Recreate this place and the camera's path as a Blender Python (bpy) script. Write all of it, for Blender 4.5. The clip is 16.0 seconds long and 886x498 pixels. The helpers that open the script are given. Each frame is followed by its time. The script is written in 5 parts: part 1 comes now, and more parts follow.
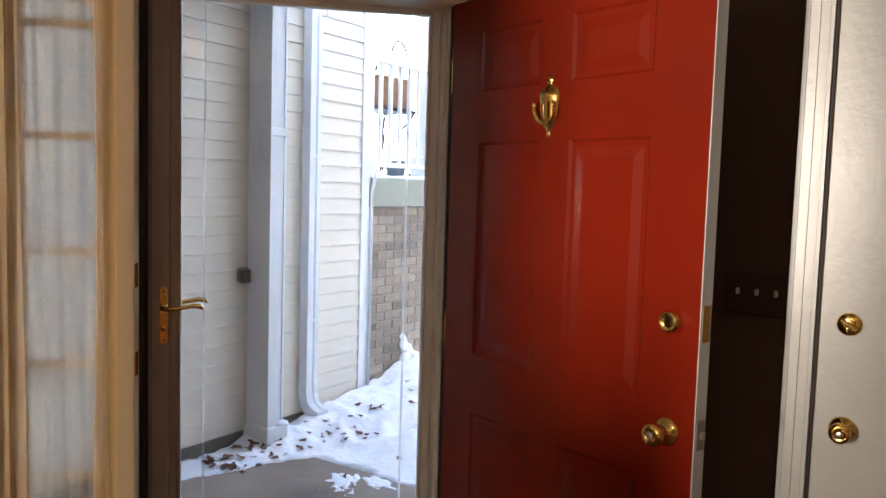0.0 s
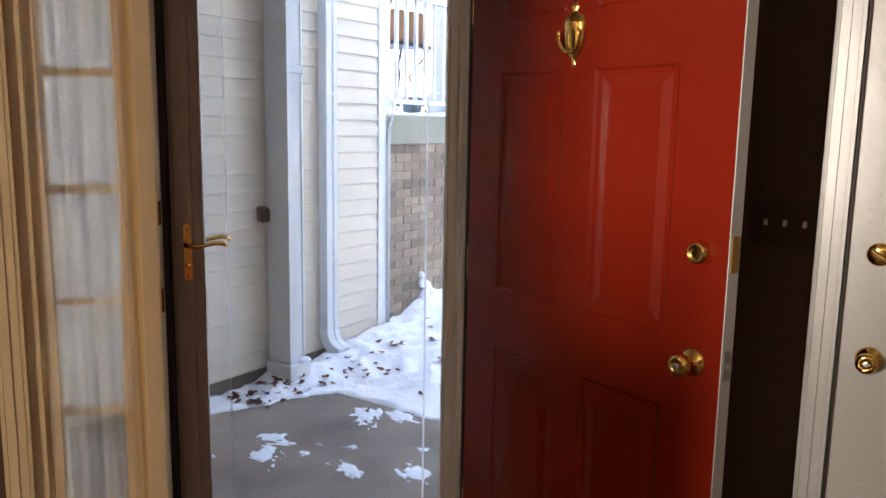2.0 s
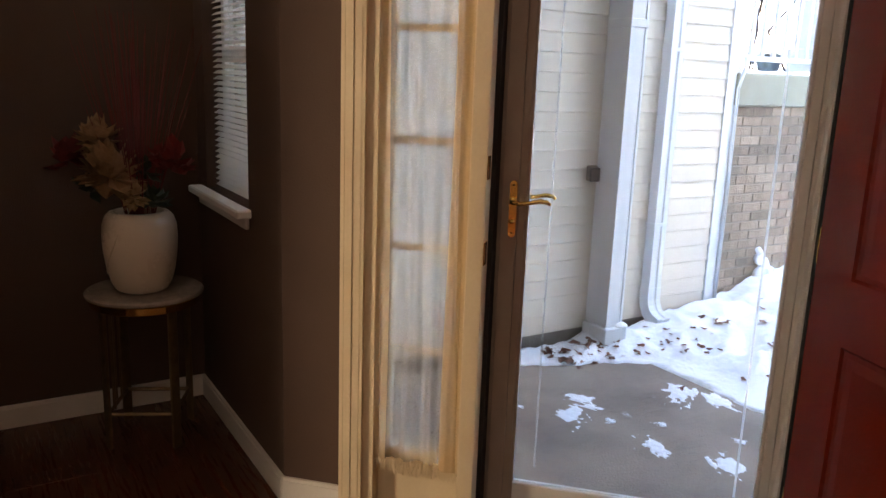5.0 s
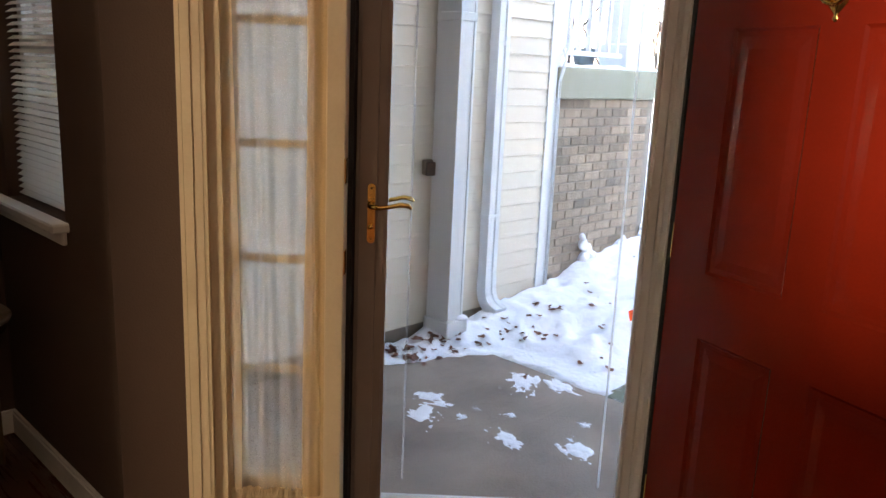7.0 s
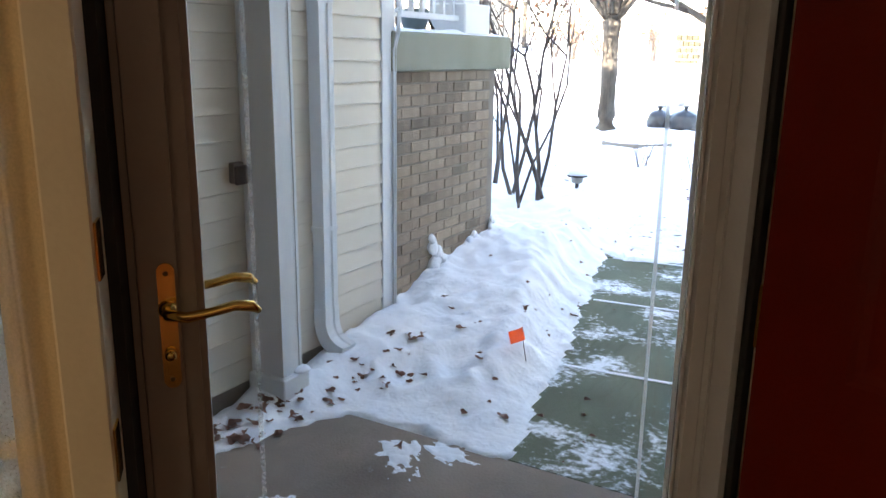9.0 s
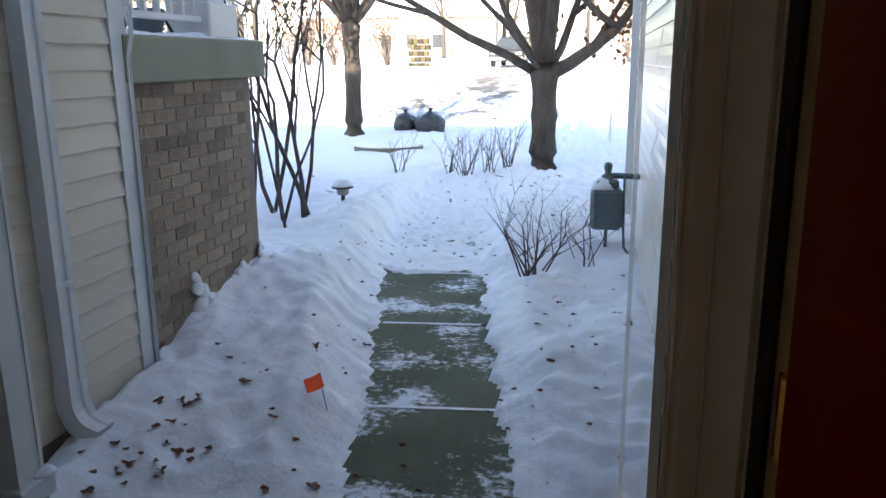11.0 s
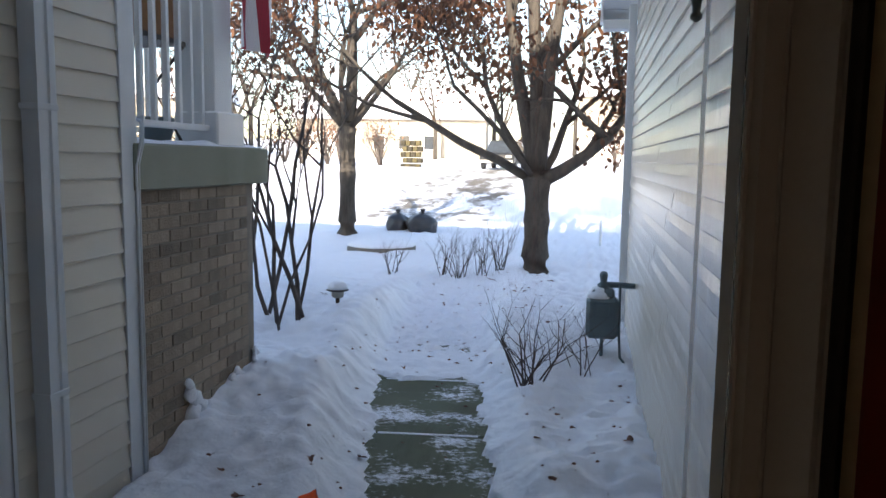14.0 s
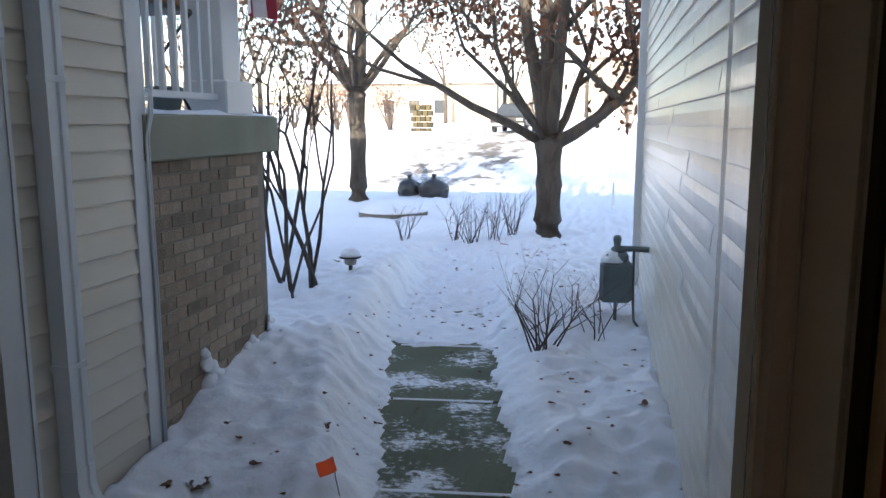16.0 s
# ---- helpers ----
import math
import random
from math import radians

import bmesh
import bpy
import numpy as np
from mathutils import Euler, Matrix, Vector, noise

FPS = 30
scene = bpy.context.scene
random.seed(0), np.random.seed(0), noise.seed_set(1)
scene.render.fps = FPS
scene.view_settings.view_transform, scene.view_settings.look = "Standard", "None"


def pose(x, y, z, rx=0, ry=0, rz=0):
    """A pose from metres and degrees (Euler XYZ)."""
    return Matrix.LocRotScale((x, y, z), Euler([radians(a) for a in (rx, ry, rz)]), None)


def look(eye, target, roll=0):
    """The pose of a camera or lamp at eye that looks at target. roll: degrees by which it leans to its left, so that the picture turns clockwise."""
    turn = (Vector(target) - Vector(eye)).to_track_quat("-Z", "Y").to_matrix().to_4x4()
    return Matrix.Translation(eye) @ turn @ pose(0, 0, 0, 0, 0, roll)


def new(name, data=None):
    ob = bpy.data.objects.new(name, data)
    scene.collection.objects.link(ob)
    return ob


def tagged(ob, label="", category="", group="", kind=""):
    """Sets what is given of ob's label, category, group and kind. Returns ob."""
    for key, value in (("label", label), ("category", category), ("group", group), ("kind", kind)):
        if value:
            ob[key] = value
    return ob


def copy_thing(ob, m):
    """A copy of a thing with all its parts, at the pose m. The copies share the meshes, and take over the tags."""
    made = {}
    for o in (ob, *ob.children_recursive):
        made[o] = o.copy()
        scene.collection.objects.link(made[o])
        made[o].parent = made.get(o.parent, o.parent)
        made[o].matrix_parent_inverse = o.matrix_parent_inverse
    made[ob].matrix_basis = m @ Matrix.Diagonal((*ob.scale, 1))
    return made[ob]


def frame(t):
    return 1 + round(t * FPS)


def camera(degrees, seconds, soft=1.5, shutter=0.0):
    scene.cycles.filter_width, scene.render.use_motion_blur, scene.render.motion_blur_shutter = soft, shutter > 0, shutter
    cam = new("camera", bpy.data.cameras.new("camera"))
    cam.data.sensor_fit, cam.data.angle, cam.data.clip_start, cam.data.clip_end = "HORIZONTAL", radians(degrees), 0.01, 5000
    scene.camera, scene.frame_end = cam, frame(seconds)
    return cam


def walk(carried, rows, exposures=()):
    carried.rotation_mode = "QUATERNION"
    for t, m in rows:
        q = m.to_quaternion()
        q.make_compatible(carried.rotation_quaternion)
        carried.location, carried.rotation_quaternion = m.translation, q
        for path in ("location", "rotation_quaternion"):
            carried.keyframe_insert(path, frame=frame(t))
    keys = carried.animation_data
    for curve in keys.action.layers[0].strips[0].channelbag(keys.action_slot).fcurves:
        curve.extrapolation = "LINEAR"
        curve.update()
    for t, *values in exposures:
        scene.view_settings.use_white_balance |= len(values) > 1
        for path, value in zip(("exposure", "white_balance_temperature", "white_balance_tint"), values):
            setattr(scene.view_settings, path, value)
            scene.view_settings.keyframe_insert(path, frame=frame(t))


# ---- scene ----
cam = camera(59.0, 16.0)
PATH = [
    (0, (1.122, 0.335, 1.537), (0.018, 1.995, 1.382), 1.7),
    (0.5, (1.106, 0.331, 1.523), (0.0, 1.979, 1.273), 1.3),
    (1, (1.098, 0.331, 1.521), (-0.027, 1.96, 1.234), 1.5),
    (1.5, (1.1, 0.337, 1.525), (-0.018, 1.967, 1.224), 1.4),
    (2, (1.097, 0.334, 1.52), (-0.027, 1.959, 1.211), 1.0),
    (2.5, (1.085, 0.34, 1.523), (-0.042, 1.959, 1.194), 1.3),
    (3, (1.071, 0.353, 1.521), (-0.099, 1.942, 1.192), 1.2),
    (3.5, (1.09, 0.407, 1.518), (-0.196, 1.902, 1.185), 0.9),
    (4, (1.05, 0.448, 1.512), (-0.458, 1.711, 1.152), -0.6),
    (4.2, (1.031, 0.423, 1.514), (-0.562, 1.578, 1.156), -1.1),
    (6.3, (1.028, 0.408, 1.554), (-0.646, 1.396, 1.084), 3.5),
    (6.5, (0.988, 0.373, 1.561), (-0.576, 1.533, 1.106), 3.7),
    (7, (0.846, 0.393, 1.541), (-0.53, 1.775, 1.096), 2.5),
    (7.5, (0.591, 0.617, 1.499), (-0.71, 2.07, 1.055), 1.8),
    (8, (0.416, 0.806, 1.502), (-0.83, 2.301, 1.039), 1.3),
    (8.5, (0.121, 1.001, 1.492), (-0.982, 2.595, 1.001), 1.4),
    (9, (-0.081, 1.158, 1.487), (-1.048, 2.84, 1.001), 0.8),
    (9.5, (-0.241, 1.297, 1.501), (-0.995, 3.079, 0.994), 1.6),
    (9.7, (-0.292, 1.373, 1.469), (-0.928, 3.201, 0.964), 1.5),
    (11.8, (-0.458, 1.581, 1.511), (-0.8, 3.502, 1.075), -1.2),
    (12, (-0.471, 1.578, 1.526), (-0.802, 3.511, 1.138), -1.4),
    (12.5, (-0.497, 1.56, 1.582), (-0.826, 3.529, 1.451), -0.6),
    (13, (-0.508, 1.57, 1.592), (-0.862, 3.537, 1.51), 0.3),
    (13.5, (-0.508, 1.57, 1.559), (-0.857, 3.533, 1.391), 0.9),
    (14, (-0.5, 1.573, 1.545), (-0.861, 3.527, 1.318), 0.8),
    (14.5, (-0.506, 1.574, 1.53), (-0.869, 3.523, 1.271), 0.4),
    (15, (-0.514, 1.581, 1.53), (-0.883, 3.526, 1.245), 0.2),
    (15.5, (-0.511, 1.584, 1.545), (-0.899, 3.522, 1.24), -0.1),
    (16, (-0.508, 1.594, 1.555), (-0.896, 3.53, 1.238), -0.1),
]
EXPO = [(0, 4.52, 6850, 18), (1, 4.45, 6800, 18), (3.5, 4.55, 6800, 18), (6.5, 5.0, 6950, 17), (7.0, 4.6, 7050, 17), (8, 4.6, 7200, 16), (9, 3.7, 7050, 12), (9.7, 3.05, 6900, 12), (11.8, 2.0, 6800, 14), (12.5, 1.7, 6900, 14), (13.1, 1.42, 7000, 14), (13.9, 1.68, 6900, 14), (16, 1.92, 6800, 14)]
walk(cam, [(t, look(eye, target, roll)) for t, eye, target, roll in PATH], EXPO)
# ---- light and exposure ----
world = bpy.data.worlds.new("world")
scene.world = world
world.use_nodes = True
wn = world.node_tree.nodes
sky = wn.new("ShaderNodeTexSky")
sky.sky_type, sky.sun_disc = "NISHITA", False
SUN_EL, SUN_AZ = 24.0, 183.0            # azimuth clockwise from +y
sky.sun_elevation, sky.sun_rotation = radians(SUN_EL), radians(SUN_AZ)
wn["Background"].inputs["Strength"].default_value = 0.15
world.node_tree.links.new(sky.outputs[0], wn["Background"].inputs["Color"])
sun_dir = Vector((math.sin(radians(SUN_AZ)) * math.cos(radians(SUN_EL)), math.cos(radians(SUN_AZ)) * math.cos(radians(SUN_EL)), math.sin(radians(SUN_EL))))
sun = new("sun", bpy.data.lights.new("sun", "SUN"))
sun.data.energy, sun.data.angle, sun.data.color = 4.0, radians(0.5), (1.0, 0.93, 0.82)
sun.matrix_world = look((0, 0, 30), Vector((0, 0, 30)) - sun_dir)
# unseen fill lamps added behind the walker: a taller one left, a narrower right
def fill_lamp(name, eye, target, w, h, watts, colour):
    lamp = new(name, bpy.data.lights.new(name, "AREA"))
    lamp.data.shape, lamp.data.size, lamp.data.size_y = "RECTANGLE", w, h
    lamp.data.energy, lamp.data.color = watts, colour
    lamp.matrix_world = look(eye, target)
fill_lamp("side_fill_light", (-1.90, -3.86, 1.5), (-1.4, 1.4, 1.2), 0.45, 1.2, 5.0, (1.0, 0.80, 0.55))
fill_lamp("back_fill_light", (-0.50, -3.86, 1.75), (0.55, 2.2, 1.5), 0.34, 0.60, 21.0, (1.0, 0.94, 0.82))

# ---- materials ----
def mat(name, c1, c2=None, rough=0.6, scale=6.0, bump=0.0, bscale=60.0, metal=0.0, fine=0.25, stretch=(1, 1, 1), rand=0.0, coat=0.0, spec=0.5):
    m = bpy.data.materials.new(name)
    m.use_nodes = True
    nt = m.node_tree
    n, l = nt.nodes, nt.links
    b = n["Principled BSDF"]
    b.inputs["Metallic"].default_value = metal
    b.inputs["Coat Weight"].default_value = coat
    b.inputs["Specular IOR Level"].default_value = spec
    tc = n.new("ShaderNodeTexCoord")
    mp = n.new("ShaderNodeMapping")
    mp.inputs["Scale"].default_value = stretch
    l.new(tc.outputs["Object"], mp.inputs[0])
    big = n.new("ShaderNodeTexNoise")
    big.inputs["Scale"].default_value, big.inputs["Detail"].default_value = scale, 5
    small = n.new("ShaderNodeTexNoise")
    small.inputs["Scale"].default_value, small.inputs["Detail"].default_value = bscale, 3
    l.new(mp.outputs[0], big.inputs["Vector"])
    l.new(mp.outputs[0], small.inputs["Vector"])
    add = n.new("ShaderNodeMix")
    add.inputs[0].default_value = fine
    l.new(big.outputs[0], add.inputs[2])
    l.new(small.outputs[0], add.inputs[3])
    fac = add.outputs[0]
    ramp = n.new("ShaderNodeMapRange")
    ramp.inputs[1].default_value, ramp.inputs[2].default_value = 0.32, 0.68
    l.new(fac, ramp.inputs[0])
    out = ramp.outputs[0]
    if rand:
        oi = n.new("ShaderNodeObjectInfo")
        rm = n.new("ShaderNodeMix")
        rm.inputs[0].default_value = rand
        l.new(out, rm.inputs[2])
        l.new(oi.outputs["Random"], rm.inputs[3])
        out = rm.outputs[0]
    mix = n.new("ShaderNodeMix")
    mix.data_type = "RGBA"
    mix.inputs[6].default_value = (*c1, 1)
    mix.inputs[7].default_value = (*(c2 or tuple(c * 0.8 for c in c1)), 1)
    l.new(out, mix.inputs[0])
    l.new(mix.outputs[2], b.inputs["Base Color"])
    rr = n.new("ShaderNodeMapRange")
    rr.inputs[3].default_value, rr.inputs[4].default_value = max(rough - 0.08, 0.02), min(rough + 0.08, 1)
    l.new(fac, rr.inputs[0])
    l.new(rr.outputs[0], b.inputs["Roughness"])
    if bump:
        bp = n.new("ShaderNodeBump")
        bp.inputs["Strength"].default_value, bp.inputs["Distance"].default_value = min(bump * 1.0, 1.0), 0.01
        l.new(small.outputs[0], bp.inputs["Height"])
        l.new(bp.outputs[0], b.inputs["Normal"])
    return m

M_WALL = mat("brown wall paint", (0.092, 0.053, 0.035), (0.077, 0.044, 0.029), 0.75, 2.0, 0.25, 180)
M_TRIM = mat("cream trim paint", (0.78, 0.66, 0.44), (0.68, 0.56, 0.36), 0.45, 5, 0.05, 90)
M_WHITETRIM = mat("white trim paint", (0.78, 0.76, 0.70), (0.70, 0.68, 0.62), 0.4, 5, 0.05, 90)
M_BEIGE = mat("pale taupe door frame", (0.74, 0.73, 0.69), (0.67, 0.65, 0.60), 0.4, 8, 0.04, 120)
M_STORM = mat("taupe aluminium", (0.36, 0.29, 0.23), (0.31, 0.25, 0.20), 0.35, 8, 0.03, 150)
M_SEAL = mat("black weather strip", (0.012, 0.012, 0.012), (0.02, 0.018, 0.016), 0.6)
M_CEIL = mat("ceiling paint", (0.75, 0.72, 0.66), (0.70, 0.67, 0.6), 0.9, 3, 0.3, 120)
M_RED = mat("red door paint", (0.185, 0.0125, 0.0038), (0.15, 0.0100, 0.0031), 0.22, 3, 0.06, 140, spec=0.30)
M_WHITEDOOR = mat("white door paint", (0.52, 0.52, 0.49), (0.46, 0.46, 0.43), 0.35, 4, 0.12, 45)
M_BRASS = mat("polished brass", (0.90, 0.60, 0.18), (0.82, 0.52, 0.14), 0.14, 20, 0.0, 60, metal=1.0)
M_DARKBRASS = mat("dull dark brass", (0.20, 0.13, 0.06), (0.12, 0.08, 0.04), 0.4, 20, metal=0.7)
M_STEEL = mat("worn steel", (0.55, 0.53, 0.48), (0.4, 0.38, 0.34), 0.35, 30, 0.0, 60, metal=1.0)
M_FLOOR = mat("red-brown wood", (0.105, 0.034, 0.014), (0.060, 0.018, 0.008), 0.28, 4, 0.08, 40, stretch=(1, 14, 14), rand=0.5)
M_SIDING = mat("cream vinyl siding", (0.665, 0.605, 0.51), (0.60, 0.54, 0.45), 0.23, 1.5, 0.10, 45, stretch=(1, 0.25, 2.5), rand=0.25, spec=0.7)
M_VINYL = mat("white aluminium trim", (0.70, 0.72, 0.73), (0.62, 0.64, 0.66), 0.4, 4, 0.05, 60, stretch=(6, 6, 0.6))
M_BRICK = mat("tan brick", (0.45, 0.35, 0.26), (0.14, 0.105, 0.08), 0.9, 14, 1.0, 70, rand=0.62, fine=0.5)
M_MORTAR = mat("grey mortar", (0.30, 0.26, 0.215), (0.22, 0.19, 0.16), 0.95, 10, 0.4, 120)
M_CAP = mat("weathered concrete cap", (0.35, 0.345, 0.275), (0.215, 0.225, 0.16), 0.9, 3, 0.35, 90, stretch=(1, 1, 0.4))
M_SNOW = mat("snow", (0.88, 0.89, 0.92), (0.80, 0.82, 0.87), 0.7, 3, 0.9, 26, fine=0.45)
M_BARK = mat("grey-brown bark", (0.100, 0.082, 0.064), (0.042, 0.035, 0.028), 0.9, 10, 0.9, 40, stretch=(1, 1, 0.25))
M_TWIG = mat("dark twig bark", (0.060, 0.050, 0.048), (0.11, 0.085, 0.07), 0.85, 14, 0.3, 60)
M_LEAF = mat("dry oak leaf", (0.18, 0.066, 0.022), (0.048, 0.024, 0.013), 0.7, 2.2, 0.0, 9, fine=0.6)
M_DARK = mat("dark rubber", (0.02, 0.02, 0.022), (0.035, 0.035, 0.035), 0.5)

def glass(name, tint=(0.97, 0.985, 0.98)):
    m = bpy.data.materials.new(name)
    m.use_nodes = True
    b = m.node_tree.nodes["Principled BSDF"]
    b.inputs["Base Color"].default_value = (*tint, 1)
    b.inputs["Transmission Weight"].default_value = 1.0
    b.inputs["Roughness"].default_value = 0.0
    b.inputs["IOR"].default_value = 1.45
    return m

M_GLASS = glass("clear glass")

def sheer(name, colour, clear):
    """Thin cloth: part see-through, part lit from both sides."""
    m = bpy.data.materials.new(name)
    m.use_nodes = True
    n, l = m.node_tree.nodes, m.node_tree.links
    out = n["Material Output"]
    n.remove(n["Principled BSDF"])
    tr, tl, df = n.new("ShaderNodeBsdfTransparent"), n.new("ShaderNodeBsdfTranslucent"), n.new("ShaderNodeBsdfDiffuse")
    tl.inputs[0].default_value = df.inputs[0].default_value = (*colour, 1)
    m1, m2 = n.new("ShaderNodeMixShader"), n.new("ShaderNodeMixShader")
    m1.inputs[0].default_value = 0.4
    l.new(tl.outputs[0], m1.inputs[1]), l.new(df.outputs[0], m1.inputs[2])
    tc, wv = n.new("ShaderNodeTexCoord"), n.new("ShaderNodeTexNoise")
    wv.inputs["Scale"].default_value = 300
    rg = n.new("ShaderNodeMapRange")
    rg.inputs[3].default_value, rg.inputs[4].default_value = clear - 0.15, clear + 0.15
    l.new(tc.outputs["Object"], wv.inputs["Vector"]), l.new(wv.outputs[0], rg.inputs[0])
    l.new(rg.outputs[0], m2.inputs[0])
    l.new(m1.outputs[0], m2.inputs[1]), l.new(tr.outputs[0], m2.inputs[2])
    l.new(m2.outputs[0], out.inputs[0])
    return m

def powdered(name, c1, c2, lo, hi, stretch, scale, grit=0.0):
    """Concrete with wind-blown powder snow lying on it."""
    m = mat(name, c1, c2, 0.85, 2.5, 0.3, 90)
    n, l = m.node_tree.nodes, m.node_tree.links
    b = n["Principled BSDF"]
    base = b.inputs["Base Color"].links[0].from_socket
    tc, mp, tx = n.new("ShaderNodeTexCoord"), n.new("ShaderNodeMapping"), n.new("ShaderNodeTexNoise")
    mp.inputs["Scale"].default_value = stretch
    tx.inputs["Scale"].default_value, tx.inputs["Detail"].default_value, tx.inputs["Roughness"].default_value = scale, 12, 0.80
    rg, mx = n.new("ShaderNodeMapRange"), n.new("ShaderNodeMix")
    mx.data_type = "RGBA"
    mx.inputs[7].default_value = (0.82, 0.84, 0.88, 1)
    rg.inputs[1].default_value, rg.inputs[2].default_value = lo, hi
    l.new(tc.outputs["Object"], mp.inputs[0]), l.new(mp.outputs[0], tx.inputs["Vector"])
    out = tx.outputs[0]
    if grit:
        tx.inputs["Detail"].default_value, tx.inputs["Roughness"].default_value = 4, 0.55
        fg, fm = n.new("ShaderNodeTexNoise"), n.new("ShaderNodeMix")
        fg.inputs["Scale"].default_value, fg.inputs["Detail"].default_value, fg.inputs["Roughness"].default_value = scale * 11, 8, 0.7
        fm.inputs[0].default_value = grit
        l.new(mp.outputs[0], fg.inputs["Vector"]), l.new(out, fm.inputs[2]), l.new(fg.outputs[0], fm.inputs[3])
        out = fm.outputs[0]
    l.new(out, rg.inputs[0])
    l.new(rg.outputs[0], mx.inputs[0]), l.new(base, mx.inputs[6]), l.new(mx.outputs[2], b.inputs["Base Color"])
    return m

M_SHEER = sheer("sheer cream cloth", (0.94, 0.89, 0.78), 0.68)
M_FOLD = sheer("gathered cream cloth", (0.80, 0.64, 0.40), 0.18)
M_WALK = powdered("damp walk concrete with powder snow", (0.135, 0.145, 0.090), (0.085, 0.095, 0.055), 0.53, 0.60, (1, 1.15, 1), 2.4, 0.42)
M_CONC2 = powdered("porch concrete with a little powder", (0.31, 0.245, 0.19), (0.165, 0.125, 0.098), 0.63, 0.76, (1, 1, 1), 5.0)
M_MARBLE = mat("grey marble", (0.42, 0.36, 0.30), (0.22, 0.18, 0.15), 0.25, 9, 0.0, 60)
M_CERAMIC = mat("cream glazed ceramic", (0.72, 0.63, 0.50), (0.66, 0.57, 0.44), 0.28, 3, 0.0, 60)
M_REDGRASS = mat("dried red grass", (0.20, 0.035, 0.025), (0.12, 0.02, 0.016), 0.8)
M_PETAL = mat("dark red silk petal", (0.22, 0.02, 0.012), (0.10, 0.012, 0.01), 0.7, 12)
M_TAN = mat("dried tan bloom", (0.42, 0.27, 0.13), (0.25, 0.14, 0.06), 0.8, 15)
M_GREEN = mat("dark silk leaf", (0.035, 0.05, 0.02), (0.02, 0.03, 0.012), 0.6, 10)
M_SWITCH = mat("dark bronze plate", (0.06, 0.03, 0.018), (0.04, 0.02, 0.012), 0.4)
M_ORANGE = sheer("orange marker film", (1.0, 0.11, 0.02), 0.04)
M_WIRE = mat("grey wire", (0.12, 0.12, 0.12), (0.08, 0.08, 0.08), 0.5, metal=0.6)
M_METER = mat("grey-green meter paint", (0.13, 0.18, 0.19), (0.09, 0.13, 0.14), 0.5, 6, 0.1, 60)
M_BAG = mat("black refuse bag", (0.025, 0.026, 0.03), (0.04, 0.042, 0.046), 0.35, 5, 0.6, 14)
M_FLAGRED = mat("red flag cloth", (0.38, 0.025, 0.05), (0.32, 0.02, 0.04), 0.8, 5)
M_FLAGWHITE = mat("white flag cloth", (0.74, 0.70, 0.72), (0.68, 0.64, 0.66), 0.8, 5)
M_IRON = mat("black iron", (0.02, 0.02, 0.022), (0.035, 0.03, 0.03), 0.5)
M_CRATE = mat("orange-brown wood", (0.32, 0.15, 0.06), (0.22, 0.10, 0.04), 0.7, 6, 0.2, 40)
M_LANTERN = mat("verdigris lantern metal", (0.10, 0.11, 0.10), (0.06, 0.068, 0.062), 0.55, 8, 0.2, 60)
M_FROST = glass("seeded lamp glass", (0.85, 0.83, 0.75))
M_ETCH = sheer("frosted glass bead", (0.96, 0.96, 0.94), 0.32)
M_ETCHFAINT = sheer("fainter frosted glass bead", (0.9, 0.9, 0.88), 0.74)
M_FADEDLEAF = mat("dead brown leaf", (0.24, 0.105, 0.065), (0.10, 0.05, 0.034), 0.8, 20, 0.2, 60, rand=0.5)
M_DARKSTONE = mat("grey foundation concrete", (0.20, 0.18, 0.15), (0.15, 0.135, 0.115), 0.9, 6, 0.3, 60)
M_BLUEBIN = mat("faded plastic lamp", (0.36, 0.34, 0.30), (0.28, 0.26, 0.24), 0.6)
M_TRUCK = mat("dark car paint", (0.03, 0.03, 0.03), (0.02, 0.02, 0.022), 0.3)
M_FARHOUSE = mat("pale far siding", (0.34, 0.30, 0.24), (0.30, 0.26, 0.21), 0.8)
M_FARBRICK = mat("far tan brick", (0.40, 0.30, 0.20), (0.33, 0.25, 0.17), 0.9)
M_FARGLASS = mat("dark far window", (0.06, 0.07, 0.08), (0.04, 0.045, 0.05), 0.1)
M_STRAWDARK = mat("dark straw", (0.04, 0.034, 0.02), (0.028, 0.024, 0.014), 0.9)
M_STRAW = mat("yellow straw", (0.09, 0.072, 0.03), (0.06, 0.048, 0.02), 0.9, 10)


# ---- mesh helpers ----
def cube(bm, x0, x1, y0, y1, z0, z1, bevel=0.0):
    v = [bm.verts.new((x, y, z)) for z in (z0, z1) for y in (y0, y1) for x in (x0, x1)]
    f = [bm.faces.new([v[i] for i in q]) for q in ((0, 2, 3, 1), (4, 5, 7, 6), (0, 1, 5, 4), (2, 6, 7, 3), (0, 4, 6, 2), (1, 3, 7, 5))]
    if bevel:
        e = {ed for fc in f for ed in fc.edges}
        bmesh.ops.bevel(bm, geom=list(e), offset=bevel, segments=1, affect="EDGES", profile=0.5)
    return bm

def block(*a, bevel=0.0):
    return cube(bmesh.new(), *a, bevel=bevel)

def prism(bm, pts, z0, z1):
    """An upright prism on a plan outline, counter-clockwise."""
    lo = [bm.verts.new((x, y, z0)) for x, y in pts]
    hi = [bm.verts.new((x, y, z1)) for x, y in pts]
    bm.faces.new(lo[::-1]), bm.faces.new(hi)
    for i in range(len(pts)):
        j = (i + 1) % len(pts)
        bm.faces.new((lo[i], lo[j], hi[j], hi[i]))
    return bm

